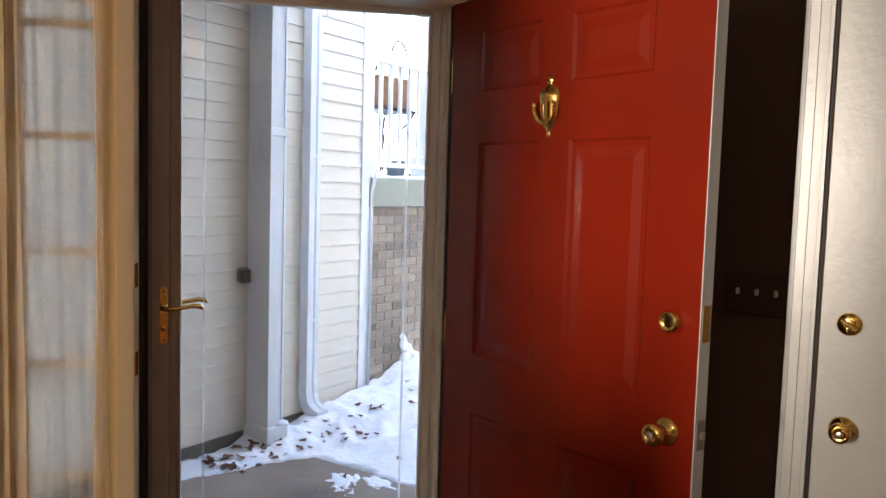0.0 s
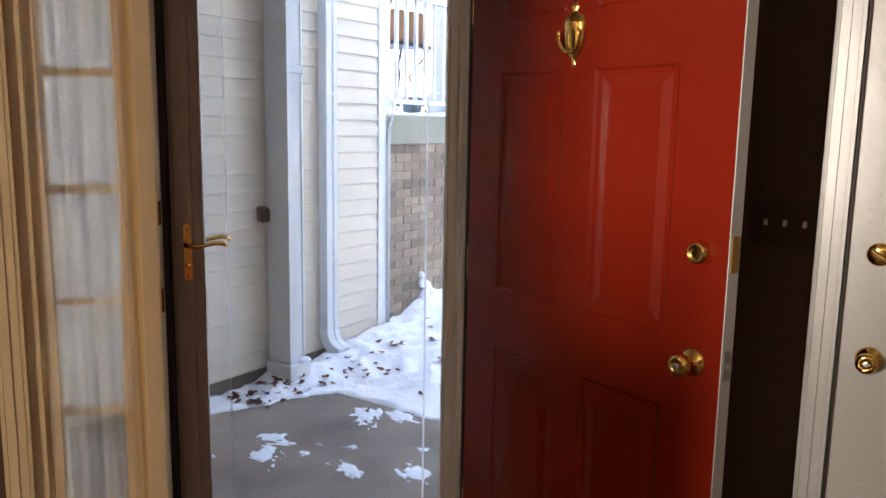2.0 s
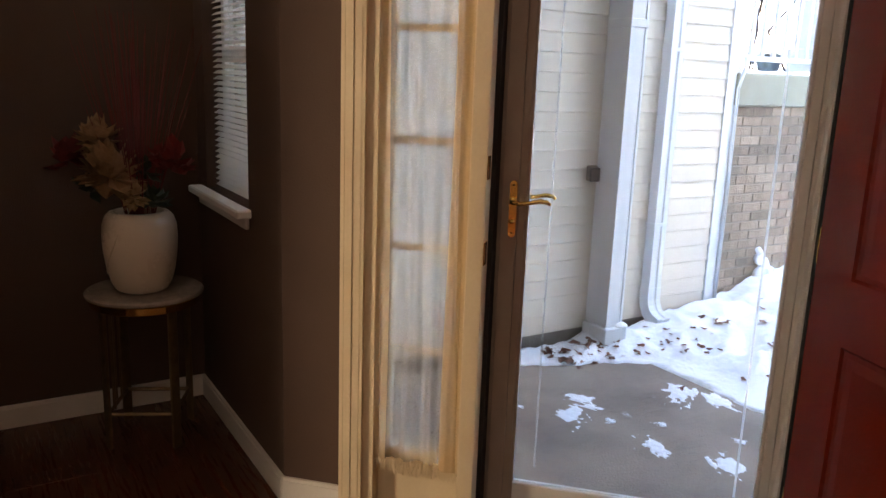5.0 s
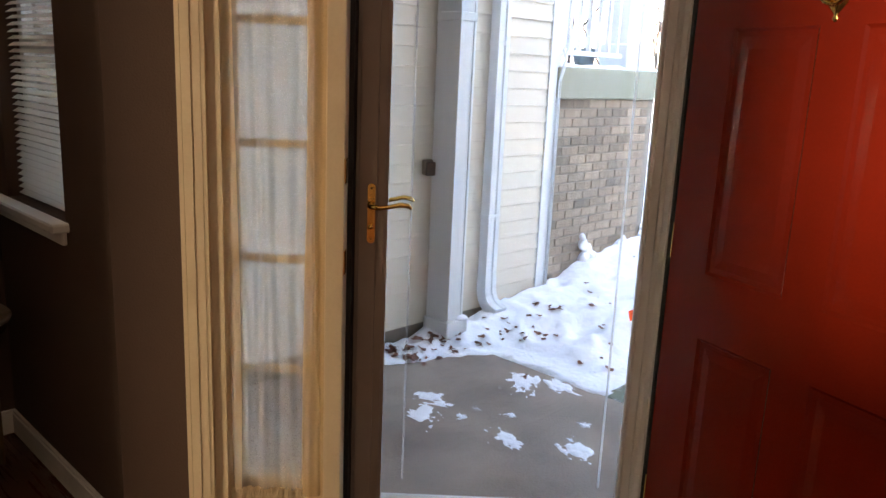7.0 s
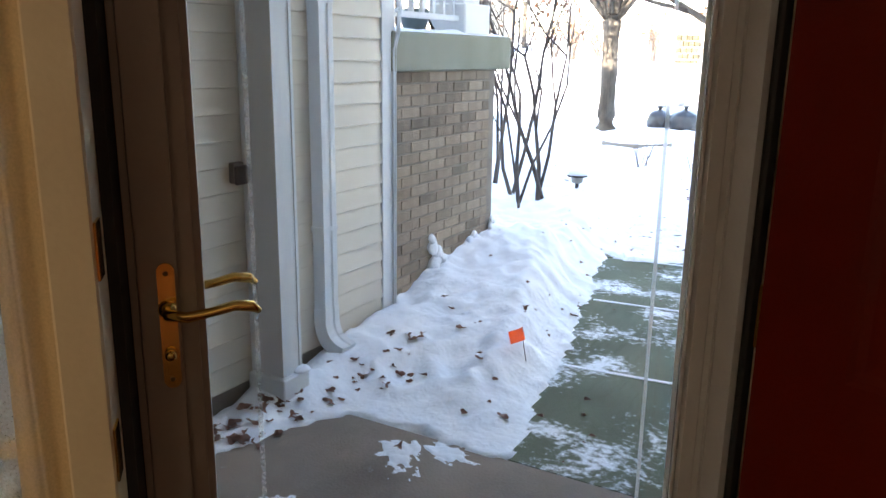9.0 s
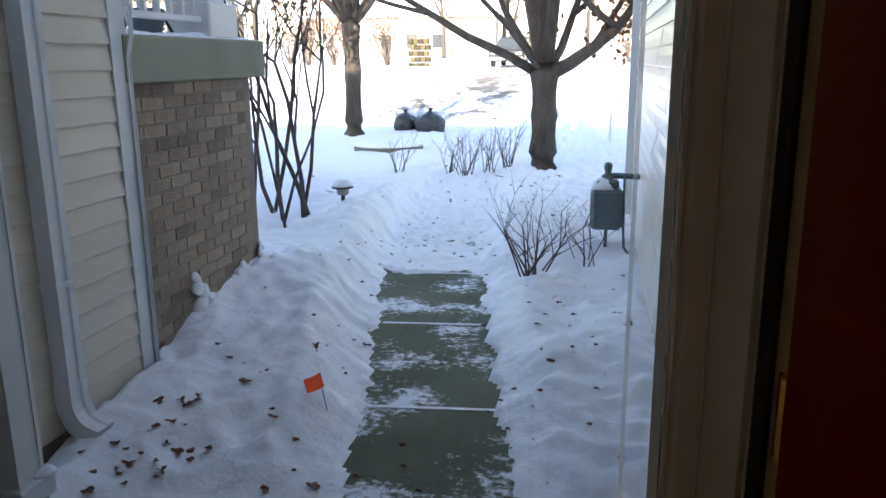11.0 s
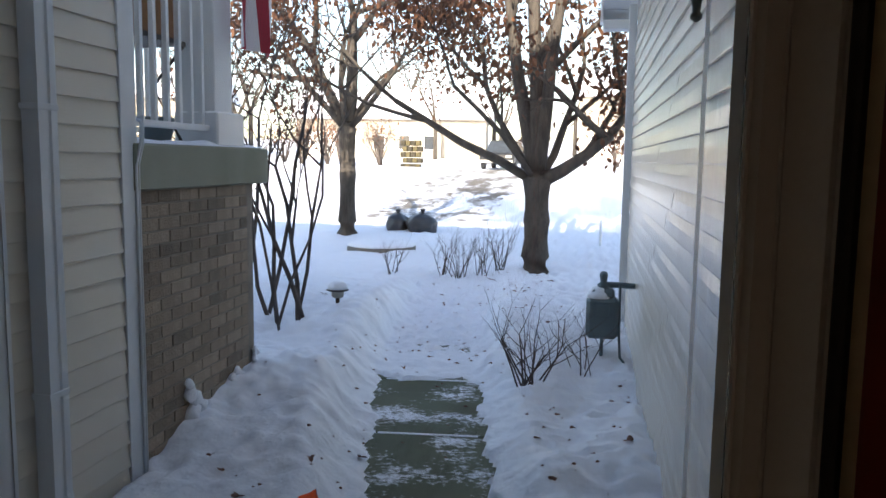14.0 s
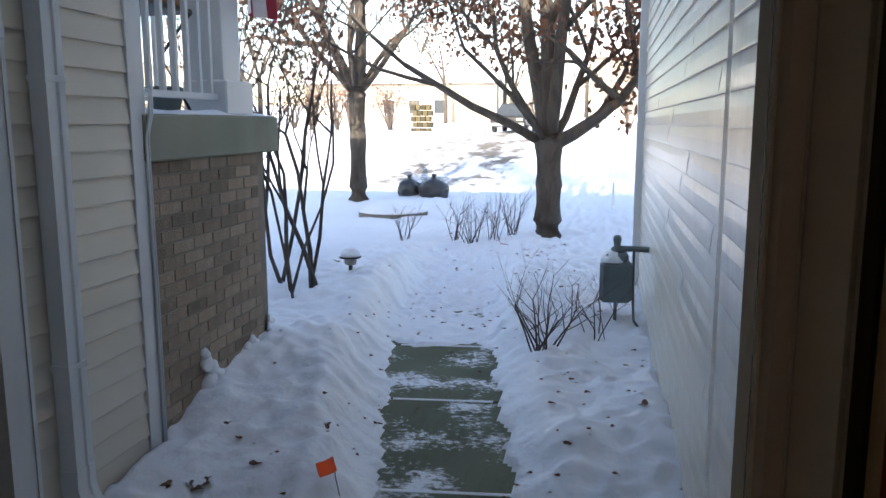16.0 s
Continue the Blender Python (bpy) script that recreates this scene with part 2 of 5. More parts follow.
def lathe(bm, prof, seg=20, m=Matrix()):
    """A body turned about z: (radius, height) pairs from bottom to top."""
    rings = []
    for r, z in prof:
        rings.append([bm.verts.new(m @ Vector((r * math.cos(2 * math.pi * i / seg), r * math.sin(2 * math.pi * i / seg), z))) for i in range(seg)])
    for a, b in zip(rings, rings[1:]):
        for i in range(seg):
            bm.faces.new((a[i], a[(i + 1) % seg], b[(i + 1) % seg], b[i]))
    bm.faces.new(rings[0][::-1]), bm.faces.new(rings[-1])
    return bm

def tube(bm, pts, radii, seg=6):
    """A tapered tube along a line of points."""
    rings = []
    for i, p in enumerate(pts):
        d = (Vector(pts[min(i + 1, len(pts) - 1)]) - Vector(pts[max(i - 1, 0)])).normalized()
        q = d.to_track_quat("Z", "Y").to_matrix()
        r = radii[i] if isinstance(radii, (list, tuple)) else radii
        rings.append([bm.verts.new(Vector(p) + q @ Vector((r * math.cos(2 * math.pi * k / seg), r * math.sin(2 * math.pi * k / seg), 0))) for k in range(seg)])
    for a, b in zip(rings, rings[1:]):
        for k in range(seg):
            bm.faces.new((a[k], a[(k + 1) % seg], b[(k + 1) % seg], b[k]))
    bm.faces.new(rings[0][::-1]), bm.faces.new(rings[-1])
    return bm

def mesh_of(name, bm, material, smooth=False):
    me = bpy.data.meshes.new(name)
    bmesh.ops.recalc_face_normals(bm, faces=bm.faces[:])
    bm.to_mesh(me)
    bm.free()
    me.materials.append(material)
    if smooth:
        me.shade_smooth()
    return me

def part(name, bm, material, parent, label="", smooth=False, m=None):
    ob = new(name, mesh_of(name, bm, material, smooth))
    ob.parent = parent
    if m is not None:
        ob.matrix_basis = m
    return tagged(ob, label)

def thing(name, label, category, m=Matrix(), bm=None, material=None, kind="", group="", smooth=False):
    ob = new(name, mesh_of(name, bm, material, smooth) if bm else None)
    ob.matrix_basis = m
    return tagged(ob, label, category, group, kind)

def setting(name, bm, material, label="", m=Matrix(), smooth=False):
    return thing(name, label, "", m, bm, material, "structure", smooth=smooth)

# ---- plan ----
Q = math.sqrt(0.5)
DOOR = Matrix(((Q, -Q, 0, -0.896), (Q, Q, 0, 1.905), (0, 0, 1, 0), (0, 0, 0, 1)))   # s along the entry wall, n outward
FLOOR, CEIL, PORCH = 0.06, 2.52, -0.12
S_L, S_R = -0.77, 1.16           # ends of the entry wall inside
def dp(s, n):
    v = DOOR @ Vector((s, n, 0))
    return (v.x, v.y)
# ---- structure: the room ----
A, B = dp(S_L, -0.15), dp(S_R, -0.15)
XW, YW, YH = -2.38, 1.255, 2.62      # left wall, window wall, hall wall
inside = [(XW - 0.1, -4.0), (3.0, -4.0), (3.0, YH + 0.1), (B[0], YH + 0.1), dp(S_R, 0.0), dp(S_L, 0.0), (XW - 0.1, YW + 0.1)]
setting("floor", prism(bmesh.new(), inside, FLOOR - 0.2, FLOOR - 0.012), M_DARK, "subfloor under dark wood boards")
setting("ceiling", prism(bmesh.new(), inside, CEIL, CEIL + 0.15), M_CEIL, "plain painted ceiling")

def wall_with_holes(name, length, z0, z1, t0, t1, holes, material, m, label):
    """A wall along x with openings (x0, x1, z0, z1)."""
    bm = bmesh.new()
    xs = sorted({0, length, *[h[0] for h in holes], *[h[1] for h in holes]})
    for a, b in zip(xs, xs[1:]):
        mid, z = (a + b) / 2, z0
        for h in sorted([h for h in holes if h[0] < mid < h[1]], key=lambda h: h[2]):
            if h[2] > z:
                cube(bm, a, b, t0, t1, z, h[2])
            z = h[3]
        if z < z1:
            cube(bm, a, b, t0, t1, z, z1)
    return setting(name, bm, material, label, m)

WIN = (-2.24, -1.68, 1.03, 2.12)
wall_with_holes("wall_window", A[0] - XW, FLOOR - 0.1, CEIL, 0, 0.12, [(WIN[0] - XW, WIN[1] - XW, WIN[2], WIN[3])], M_WALL, pose(XW, YW, 0), "brown painted wall with a small window")
wall_with_holes("wall_left", 5.4, FLOOR - 0.1, CEIL, 0, 0.12, [], M_WALL, pose(XW, -4.0, 0, 0, 0, 90), "brown painted wall")
OPEN_L, OPEN_R, DOOR_TOP = -0.50, 0.85, 2.14
wall_with_holes("wall_entry", S_R - S_L, FLOOR - 0.1, CEIL, -0.15, -0.02, [(OPEN_L - S_L, OPEN_R - S_L, 0, DOOR_TOP)], M_WALL, DOOR @ pose(S_L, 0, 0), "brown painted entry wall set at an angle")
WD0, WD1 = 0.815, 1.635
wall_with_holes("wall_hall", 3.0 - B[0], FLOOR - 0.1, CEIL, 0, 0.12, [(WD0 - B[0], WD1 - B[0], 0, 2.10)], M_WALL, pose(B[0], YH, 0), "brown painted hall wall in shade")
wall_with_holes("wall_right", 6.8, FLOOR - 0.1, CEIL, 0, 0.12, [], M_WALL, pose(3.0, 2.7, 0, 0, 0, -90), "brown painted wall")
wall_with_holes("wall_back", 5.7, FLOOR - 0.1, CEIL, 0, 0.12, [], M_WALL, pose(3.1, -4.0, 0, 0, 0, 180), "brown painted wall")

# unseen blocks added behind the walker to cut both lamps' light to shape
setting("light_block_inner", block(-1.30, -0.22, -1.10, -1.0, FLOOR - 0.1, CEIL), M_WALL, "unseen brown block added to keep lamp light off the hinge side")
setting("light_block_corner", block(XW, -1.45, 0.05, 0.15, FLOOR - 0.1, 2.05), M_WALL, "unseen brown block added to shade the window corner")
setting("light_block_low", block(-0.22, 0.12, -0.75, -0.65, FLOOR - 0.1, 1.41), M_WALL, "unseen low brown block added to shade the red door's lower part")
setting("light_block_end", block(0.205, 0.65, -0.75, -0.65, FLOOR - 0.1, CEIL), M_WALL, "unseen brown block added to shade the hall casing")
# outer shell of the house: entry wall outside, shell of upper storey and roof that shade the walk
shell = bmesh.new()
cube(shell, -0.74, -0.62, -0.02, 0.04, PORCH, 3.0), cube(shell, 0.87, 1.33, -0.02, 0.04, PORCH, 3.0), cube(shell, -0.62, 0.87, -0.02, 0.04, 2.16, 3.0)
setting("wall_entry_outside", shell, M_SIDING, "cream siding round the entry", DOOR)

# ---- left side wall, brick pier and right side wall ----
XL, XR = -2.58, -0.10
LAP = 0.112
def lap_mesh(name, length):
    """One course of lap siding along y, its butt at the bottom."""
    bm = bmesh.new()
    prof = [(0.0, 0.0), (0.016, 0.0), (0.017, 0.006), (0.004, LAP + 0.004), (0.0, LAP + 0.004)]
    a = [bm.verts.new((x, 0, z)) for x, z in prof]
    b = [bm.verts.new((x, length, z)) for x, z in prof]
    for i in range(5):
        j = (i + 1) % 5
        bm.faces.new((a[i], a[j], b[j], b[i]))
    bm.faces.new(a[::-1]), bm.faces.new(b)
    return mesh_of(name, bm, M_SIDING)

wall_l = setting("wall_side_left", block(XL - 0.2, XL, 1.42, 4.90, -0.3, 5.4), M_SIDING, "cream lap-sided side wall of the porch")
gable = bmesh.new()
pts = [(2.62, -0.3), (9.45, -0.3), (9.45, 3.12), (4.4, 4.75), (2.62, 4.05)]
ga, gb = [gable.verts.new((XR, y, z)) for y, z in pts], [gable.verts.new((XR + 0.2, y, z)) for y, z in pts]
gable.faces.new(ga), gable.faces.new(gb[::-1])
for i in range(5):
    gable.faces.new((ga[i], gb[i], gb[(i + 1) % 5], ga[(i + 1) % 5]))
wall_r = setting("wall_side_right", gable, M_SIDING, "cream lap-sided gable wall of the garage")
PB1 = dp(-0.95, 0)[0]
wall_with_holes("wall_porch_back", PB1 - XL, -0.3, 3.0, 0, 0.04, [(WIN[0] - XL - 0.02, WIN[1] - XL + 0.02, WIN[2] - 0.02, WIN[3] + 0.02)], M_SIDING, pose(XL, 1.385, 0), "cream siding behind the porch")
# roofs and upper storey: the bulk that keeps the walk in shade
def gable_roof(name, x0, x1, ye, yr, yb, ze, zr, th, label):
    bm = bmesh.new()
    for ya, za, yc, zc in ((ye, ze, yr, zr), (yb, ze, yr, zr)):
        v = [bm.verts.new((x, y, z)) for x in (x0, x1) for y, z in ((ya, za), (yc, zc), (yc, zc + th), (ya, za + th))]
        for q in ((0, 1, 2, 3), (7, 6, 5, 4), (0, 4, 5, 1), (1, 5, 6, 2), (2, 6, 7, 3), (3, 7, 4, 0)):
            bm.faces.new([v[k] for k in q])
    return setting(name, bm, M_VINYL, label)
gable_roof("roof_garage", XR - 0.32, 7.0, 9.9, 4.4, -1.0, 3.0, 4.80, 0.12, "white-edged garage roof with a slatted soffit")
gable_roof("roof_house", -14.0, -0.30, 4.6, 0.0, -4.6, 5.6, 8.8, 0.2, "roof of the two-storey house")
setting("wall_upper", block(-13.5, -0.8, -4.0, 1.28, 3.0, 5.7), M_SIDING, "cream upper storey")
setting("wall_left_house", block(-13.5, XL - 0.21, 1.28, 4.88, -0.3, 5.7), M_SIDING, "cream body of the attached house")
setting("wall_garage_front", block(XR + 0.2, 6.8, 9.25, 9.44, -0.3, 2.7), M_SIDING, "cream garage front wall")
setting("wall_garage_back", block(3.1, 6.8, -4.0, 9.2, -0.3, 2.7), M_SIDING, "cream garage bulk")

setting("roof_porch", block(XL - 0.02, XR - 0.02, 1.47, 3.92, 2.75, 2.95), M_VINYL, "white soffit of the porch roof")
# ---- ground ----
setting("porch_slab", block(XL, 0.2, 1.3, 3.80, PORCH - 0.2, PORCH), M_CONC2, "grey-brown concrete porch slab")
def path_mid(y):
    return -0.94 - 0.21 * (y - 3.8) if y < 8 else -1.822 - 0.10 * (y - 8)
def nz(x, y, s, k=0.0):
    return noise.noise(Vector((x * s, y * s, k)))
def smooth01(v):
    v = min(max(v, 0.0), 1.0)
    return v * v * (3 - 2 * v)
def ground_z(x, y):
    """Height of the snow."""
    rise = 0.95 * smooth01((y - 21) / 22) + max(y - 40, 0) * 0.03
    rough = nz(x, y, 0.7) * 0.05 + nz(x, y, 2.3, 5) * 0.065 + (0.5 - abs(nz(x + 0.1 * nz(x, y, 3, 6), y, 4.6, 9))) * 0.07 - 0.03 + nz(x, y, 9.5, 3) * 0.027 + nz(x, y, 19, 7) * 0.010
    if y > 30:
        return rise + nz(x, y, 0.15) * 0.15
    side = x - path_mid(y)
    edge = 0.07 * nz(x, y, 3.1, 2) + 0.045 * nz(x, y, 9, 2)
    if y < 3.80 + edge and x > -2.42 + (y - 3.0) * 0.42 + edge * 1.4:
        return PORCH - 0.05
    w = 0.325 + 0.06 * smooth01((y - 4.8) / 2.0) + edge * 0.7
    if y < 7.25 + edge * 3 and abs(side) < w:
        return PORCH - 0.014
    if x < XL + 0.02 and y < 4.9:
        return -0.22
    k = smooth01((abs(side) - w) / 0.38)
    if y < 4.3:
        k = min(k, smooth01((y - 3.8) / 0.5) + 0.15) if x > -2.0 else k
    base = -0.105 + 0.02 * smooth01((y - 9) / 3) * 1.0
    if side < 0:
        wallward = smooth01((-1.45 - x) / 1.1) if y < 6.4 else 0.25 * smooth01((9 - y) / 3)
        hi = -0.05 + 0.13 * smooth01((y - 4.0) / 1.3) * smooth01((12 - y) / 4) + 0.17 * wallward * smooth01((y - 4.8) / 1.3)
    else:
        hi = -0.05 + (0.06 - 0.11 * smooth01((x + 0.75) / 0.35) * smooth01((y - 6.3) / 0.9)) * smooth01((y - 4.0) / 1.5) * smooth01((12 - y) / 4)
    hi += (0.11 if side < 0 else 0.07) * smooth01((y - 7.0) / 1.2) * smooth01((12.8 - y) / 3)
    ridge = (0.05 if y < 7 else 0.05 + 0.05 * smooth01(y - 7) * (1.3 if side < 0 else 0.6)) * math.exp(-((abs(side) - w - 0.22) / 0.16) ** 2) * smooth01((y - 4) / 1) * smooth01((12 - y) / 4)
    if y > 7.2 and abs(side) < 0.5:
        rough = rough * 0.5 + 0.055 * nz(x, y, 6, 1) + 0.042 * nz(x, y, 13, 4) - 0.04 * smooth01((12.5 - y) / 3) * smooth01((y - 8.0) / 0.7)
    z = rise + base + (hi - base) * k * smooth01((16 - y) / 6 + 0.25) + ridge + rough * (0.3 + 0.7 * max(k, smooth01((y - 7.9) / 0.7)))
    if y < 4.6 and x > -2.6 and x < 0.2:
        gap = y - 3.80 - edge if x > -2.08 else max(y - 3.80 - edge, (-2.42 + (y - 3.0) * 0.42 + edge * 1.4) - x)
        z = (PORCH + 0.006) + (z - PORCH - 0.006) * smooth01(gap / 0.5 + 0.08)
    return z
def axis(a, b, near0, near1, fine, coarse):
    out, v = [], a
    while v < b:
        out.append(v)
        d = 0 if near0 <= v <= near1 else min(abs(v - near0), abs(v - near1))
        v += fine + d * coarse
    return out + [b]
gx, gy = axis(-150, 150, -3.0, 0.2, 0.026, 0.06), axis(-60, 320, 3.0, 10.6, 0.029, 0.035)
verts = [(x, y, ground_z(x, y)) for y in gy for x in gx]
faces = []
for j in range(len(gy) - 1):
    for i in range(len(gx) - 1):
        if gy[j + 1] < 3.5 and -2.25 < gx[i] and gx[i + 1] < 0.3 and gy[j] > 1.0:
            continue
        if gy[j + 1] < 2.6 and gx[i + 1] < 3.2 and gx[i] > -2.7 and gy[j] > -4.2:
            continue
        a = j * len(gx) + i
        faces.append((a, a + 1, a + 1 + len(gx), a + len(gx)))
gm = bpy.data.meshes.new("ground")
gm.from_pydata(verts, [], faces)
gm.materials.append(M_SNOW)
gm.shade_smooth()
tagged(new("ground", gm), "snow-covered ground with shovelled banks", kind="structure")
# ---- entry: frame, storm door, sidelight ----
def groove_strip(bm, x0, x1, y0, y1, z0, z1, steps):
    """An upright moulded strip whose face (low y) steps in and out: steps are (share of width, depth)."""
    x = x0
    for share, d in steps:
        w = (x1 - x0) * share
        cube(bm, x, x + w, y0 + d, y1, z0, z1)
        x += w
    return bm

CASE = ((0.16, 0.003), (0.04, 0.006), (0.32, 0.0), (0.04, 0.005), (0.30, 0.003), (0.14, 0.005))
frame_ob = thing("door_frame", "cream painted entry frame with moulded casing", "door frame", DOOR, kind="structure")
part("casing_left", groove_strip(bmesh.new(), -0.565, -0.488, -0.172, -0.15, FLOOR, 2.22, CASE), M_TRIM, frame_ob)
part("casing_head", block(-0.565, 0.95, -0.170, -0.15, 2.143, 2.22, bevel=0.004), M_TRIM, frame_ob)
part("jamb_left", block(-0.50, -0.452, -0.15, -0.02, FLOOR, 2.14), M_TRIM, frame_ob)
part("mullion", block(-0.165, -0.112, -0.155, -0.02, FLOOR, 2.12, bevel=0.003), M_TRIM, frame_ob, "cream post between sidelight and door")
for z in (1.257, 0.996):
    part("strike_plate", block(-0.1125, -0.109, -0.152, -0.118, z - 0.035, z + 0.035), M_BRASS, frame_ob, "brass strike plate")
part("weather_strip", block(-0.112, -0.098, -0.085, -0.02, FLOOR, 2.11), M_SEAL, frame_ob, "black weather strip")
part("jamb_right", block(0.832, 0.870, -0.150, -0.005, FLOOR, 2.14), M_TRIM, frame_ob)
part("stop", groove_strip(bmesh.new(), 0.808, 0.832, -0.092, -0.035, FLOOR, 2.12, ((0.5, 0.006), (0.5, 0.0))), M_BEIGE, frame_ob, "taupe door stop")
part("seal", block(0.812, 0.832, -0.108, -0.0925, FLOOR, 2.12, bevel=0.004), M_SEAL, frame_ob, "black rubber seal")
part("jamb_head", block(-0.452, 0.832, -0.15, -0.02, 2.10, 2.14), M_TRIM, frame_ob)
part("casing_right", groove_strip(bmesh.new(), 0.872, 0.950, -0.172, -0.15, FLOOR, 2.14, CASE[::-1]), M_TRIM, frame_ob)
part("sill", block(-0.12, 0.832, -0.15, 0.05, FLOOR - 0.08, FLOOR + 0.02, bevel=0.005), M_STEEL, frame_ob, "metal threshold")
part("sidelight_panel", block(-0.452, -0.165, -0.10, -0.04, FLOOR, 0.24, bevel=0.003), M_TRIM, frame_ob, "cream panel under the sidelight")

side = thing("window_sidelight", "narrow sidelight window with small cream muntins", "window", DOOR, kind="structure")
sf = bmesh.new()
cube(sf, -0.452, -0.415, -0.10, -0.05, 0.24, 2.10), cube(sf, -0.205, -0.165, -0.10, -0.05, 0.24, 2.10)
cube(sf, -0.415, -0.205, -0.10, -0.05, 0.24, 0.30), cube(sf, -0.415, -0.205, -0.10, -0.05, 2.04, 2.10)
part("window_frame", sf, M_TRIM, side)
for z in (0.643, 0.985, 1.320, 1.655, 1.975):
    part("muntin", block(-0.415, -0.205, -0.088, -0.062, z - 0.011, z + 0.011, bevel=0.003), M_TRIM, side)
pane = part("pane", block(-0.415, -0.205, -0.077, -0.073, 0.30, 2.04), M_GLASS, side, "clear glass")
pane.visible_shadow = False

def curtain(s0, s1, n0, z0, z1, folds, amp, seed):
    """A gathered cloth: a wavy sheet, pinched a little toward its foot."""
    bm, rng = bmesh.new(), random.Random(seed)
    ph = [rng.uniform(0, 6.28) for _ in range(4)]
    NX, NZ, rows = 110, 40, []
    for j in range(NZ + 1):
        v = j / NZ
        z = z0 + (z1 - z0) * v
        row = []
        for i in range(NX + 1):
            u = i / NX
            wob = 0.006 * math.sin(5 * v + ph[3] + 7 * u)
            n = n0 + amp * (math.sin(2 * math.pi * folds * u + ph[0] + 0.5 * math.sin(3 * v + 6 * u)) + 0.28 * math.sin(2 * math.pi * folds * 2.3 * u + ph[1] + v))
            row.append(bm.verts.new((s0 + (s1 - s0) * u + wob, n, z)))
        rows.append(row)
    for a, b in zip(rows, rows[1:]):
        for i in range(NX):
            bm.faces.new((a[i], a[i + 1], b[i + 1], b[i]))
    return bm

drape = thing("curtain", "sheer cream curtain gathered over the sidelight with a fringed hem", "curtain", DOOR)
part("sheer_cloth", curtain(-0.445, -0.20, -0.128, 0.27, 2.06, 3.6, 0.008, 3), M_SHEER, drape, smooth=True)
part("side_fold", curtain(-0.225, -0.150, -0.145, 0.26, 2.06, 1.6, 0.0055, 8), M_FOLD, drape, "thicker gathered fold", smooth=True)
part("selvedge", curtain(-0.46, -0.415, -0.138, 0.27, 2.06, 1.2, 0.004, 5), M_FOLD, drape, smooth=True)
part("rod", tube(bmesh.new(), [(-0.45, -0.125, 2.06), (-0.16, -0.125, 2.06)], 0.006, 8), M_BRASS, drape, "thin brass rod")
fr, rng = bmesh.new(), random.Random(4)
for i in range(70):
    s = -0.455 + 0.305 * i / 69
    tube(fr, [(s, -0.13 + 0.006 * math.sin(i), 0.275), (s + rng.uniform(-0.006, 0.006), -0.132, 0.25), (s + rng.uniform(-0.01, 0.01), -0.13, 0.215 + rng.uniform(0, 0.015))], [0.003, 0.0035, 0.002], 4)
part("fringe", fr, M_TRIM, drape, "knotted cream fringe")

def ribbon(pts, w):
    """A thin flat band along points that lie in one upright plane."""
    bm, prev = bmesh.new(), None
    for i, p in enumerate(pts):
        d = (Vector(pts[min(i + 1, len(pts) - 1)]) - Vector(pts[max(i - 1, 0)])).normalized()
        side_v = Vector((d.z, 0, -d.x)) * w / 2
        row = [bm.verts.new(Vector(p) + side_v * k) for k in (-1, 1)]
        if prev:
            bm.faces.new((prev[0], prev[1], row[1], row[0]))
        prev = row
    return bm
storm = thing("storm_door", "taupe full-view storm door, closed, with brass lever", "storm door", DOOR, kind="structure")
sp = ((0.10, 0.010), (0.04, 0.016), (0.52, 0.0), (0.06, 0.010), (0.18, 0.005), (0.10, 0.012))
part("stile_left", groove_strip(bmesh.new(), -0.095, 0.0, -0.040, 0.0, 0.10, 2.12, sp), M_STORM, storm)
part("stile_right", groove_strip(bmesh.new(), 0.757, 0.806, -0.034, 0.0, 0.10, 2.12, ((0.12, 0.010), (0.06, 0.016), (0.5, 0.0), (0.08, 0.012), (0.24, 0.004))), M_BEIGE, storm)
part("rail_top", block(0.0, 0.757, -0.036, 0.0, 2.083, 2.12, bevel=0.003), M_BEIGE, storm)
part("rail_bottom", block(0.0, 0.757, -0.036, 0.0, 0.10, 0.20, bevel=0.003), M_BEIGE, storm)
pane = part("pane", block(0.0, 0.757, -0.020, -0.015, 0.20, 2.083), M_GLASS, storm, "clear full-length glass")
pane.visible_shadow = False
# the left bead line is more see-through than the right one
for sgn, s in ((1, 0.068), (-1, 0.698)):
    e = [(s, -0.0125, 2.07 - 0.0605 * k) for k in range(31)]
    part("glass_bead", ribbon(e, 0.007), M_ETCHFAINT if sgn > 0 else M_ETCH, storm, "frosted bead line", smooth=True)
part("lock_hook", tube(bmesh.new(), [(0.423 + 0.012 * math.cos(a), -0.04, 2.068 + 0.012 * math.sin(a)) for a in np.linspace(-2.6, 1.2, 9)], 0.0025, 6), M_STEEL, storm, "small steel hook")
plate = bmesh.new()
prism(plate, [(-0.047 + 0.0115 * math.cos(a) , (0.077 if math.sin(a) > 0 else -0.077) + 0.0115 * math.sin(a)) for a in np.linspace(0.1, 6.18, 20)], 0.0, 0.006)
plate.transform(pose(0, -0.040, 1.1235, 90))
part("hinge_rail", block(0.806, 0.832, -0.034, -0.004, 0.06, 2.13), M_BEIGE, storm)
part("closer_strip", block(-0.112, -0.095, -0.0195, -0.004, 0.06, 2.13), M_SEAL, storm, "black closing strip")
hp = part("handle_plate", plate, M_BRASS, storm, "long brass plate")
for z in (1.198, 1.048):
    part("screw", lathe(bmesh.new(), [(0.0038, 0), (0.0032, 0.002), (0.001, 0.0024)], 10, Matrix.Translation((-0.047, -0.046, z)) @ pose(0, 0, 0, 90)), M_DARKBRASS, hp)
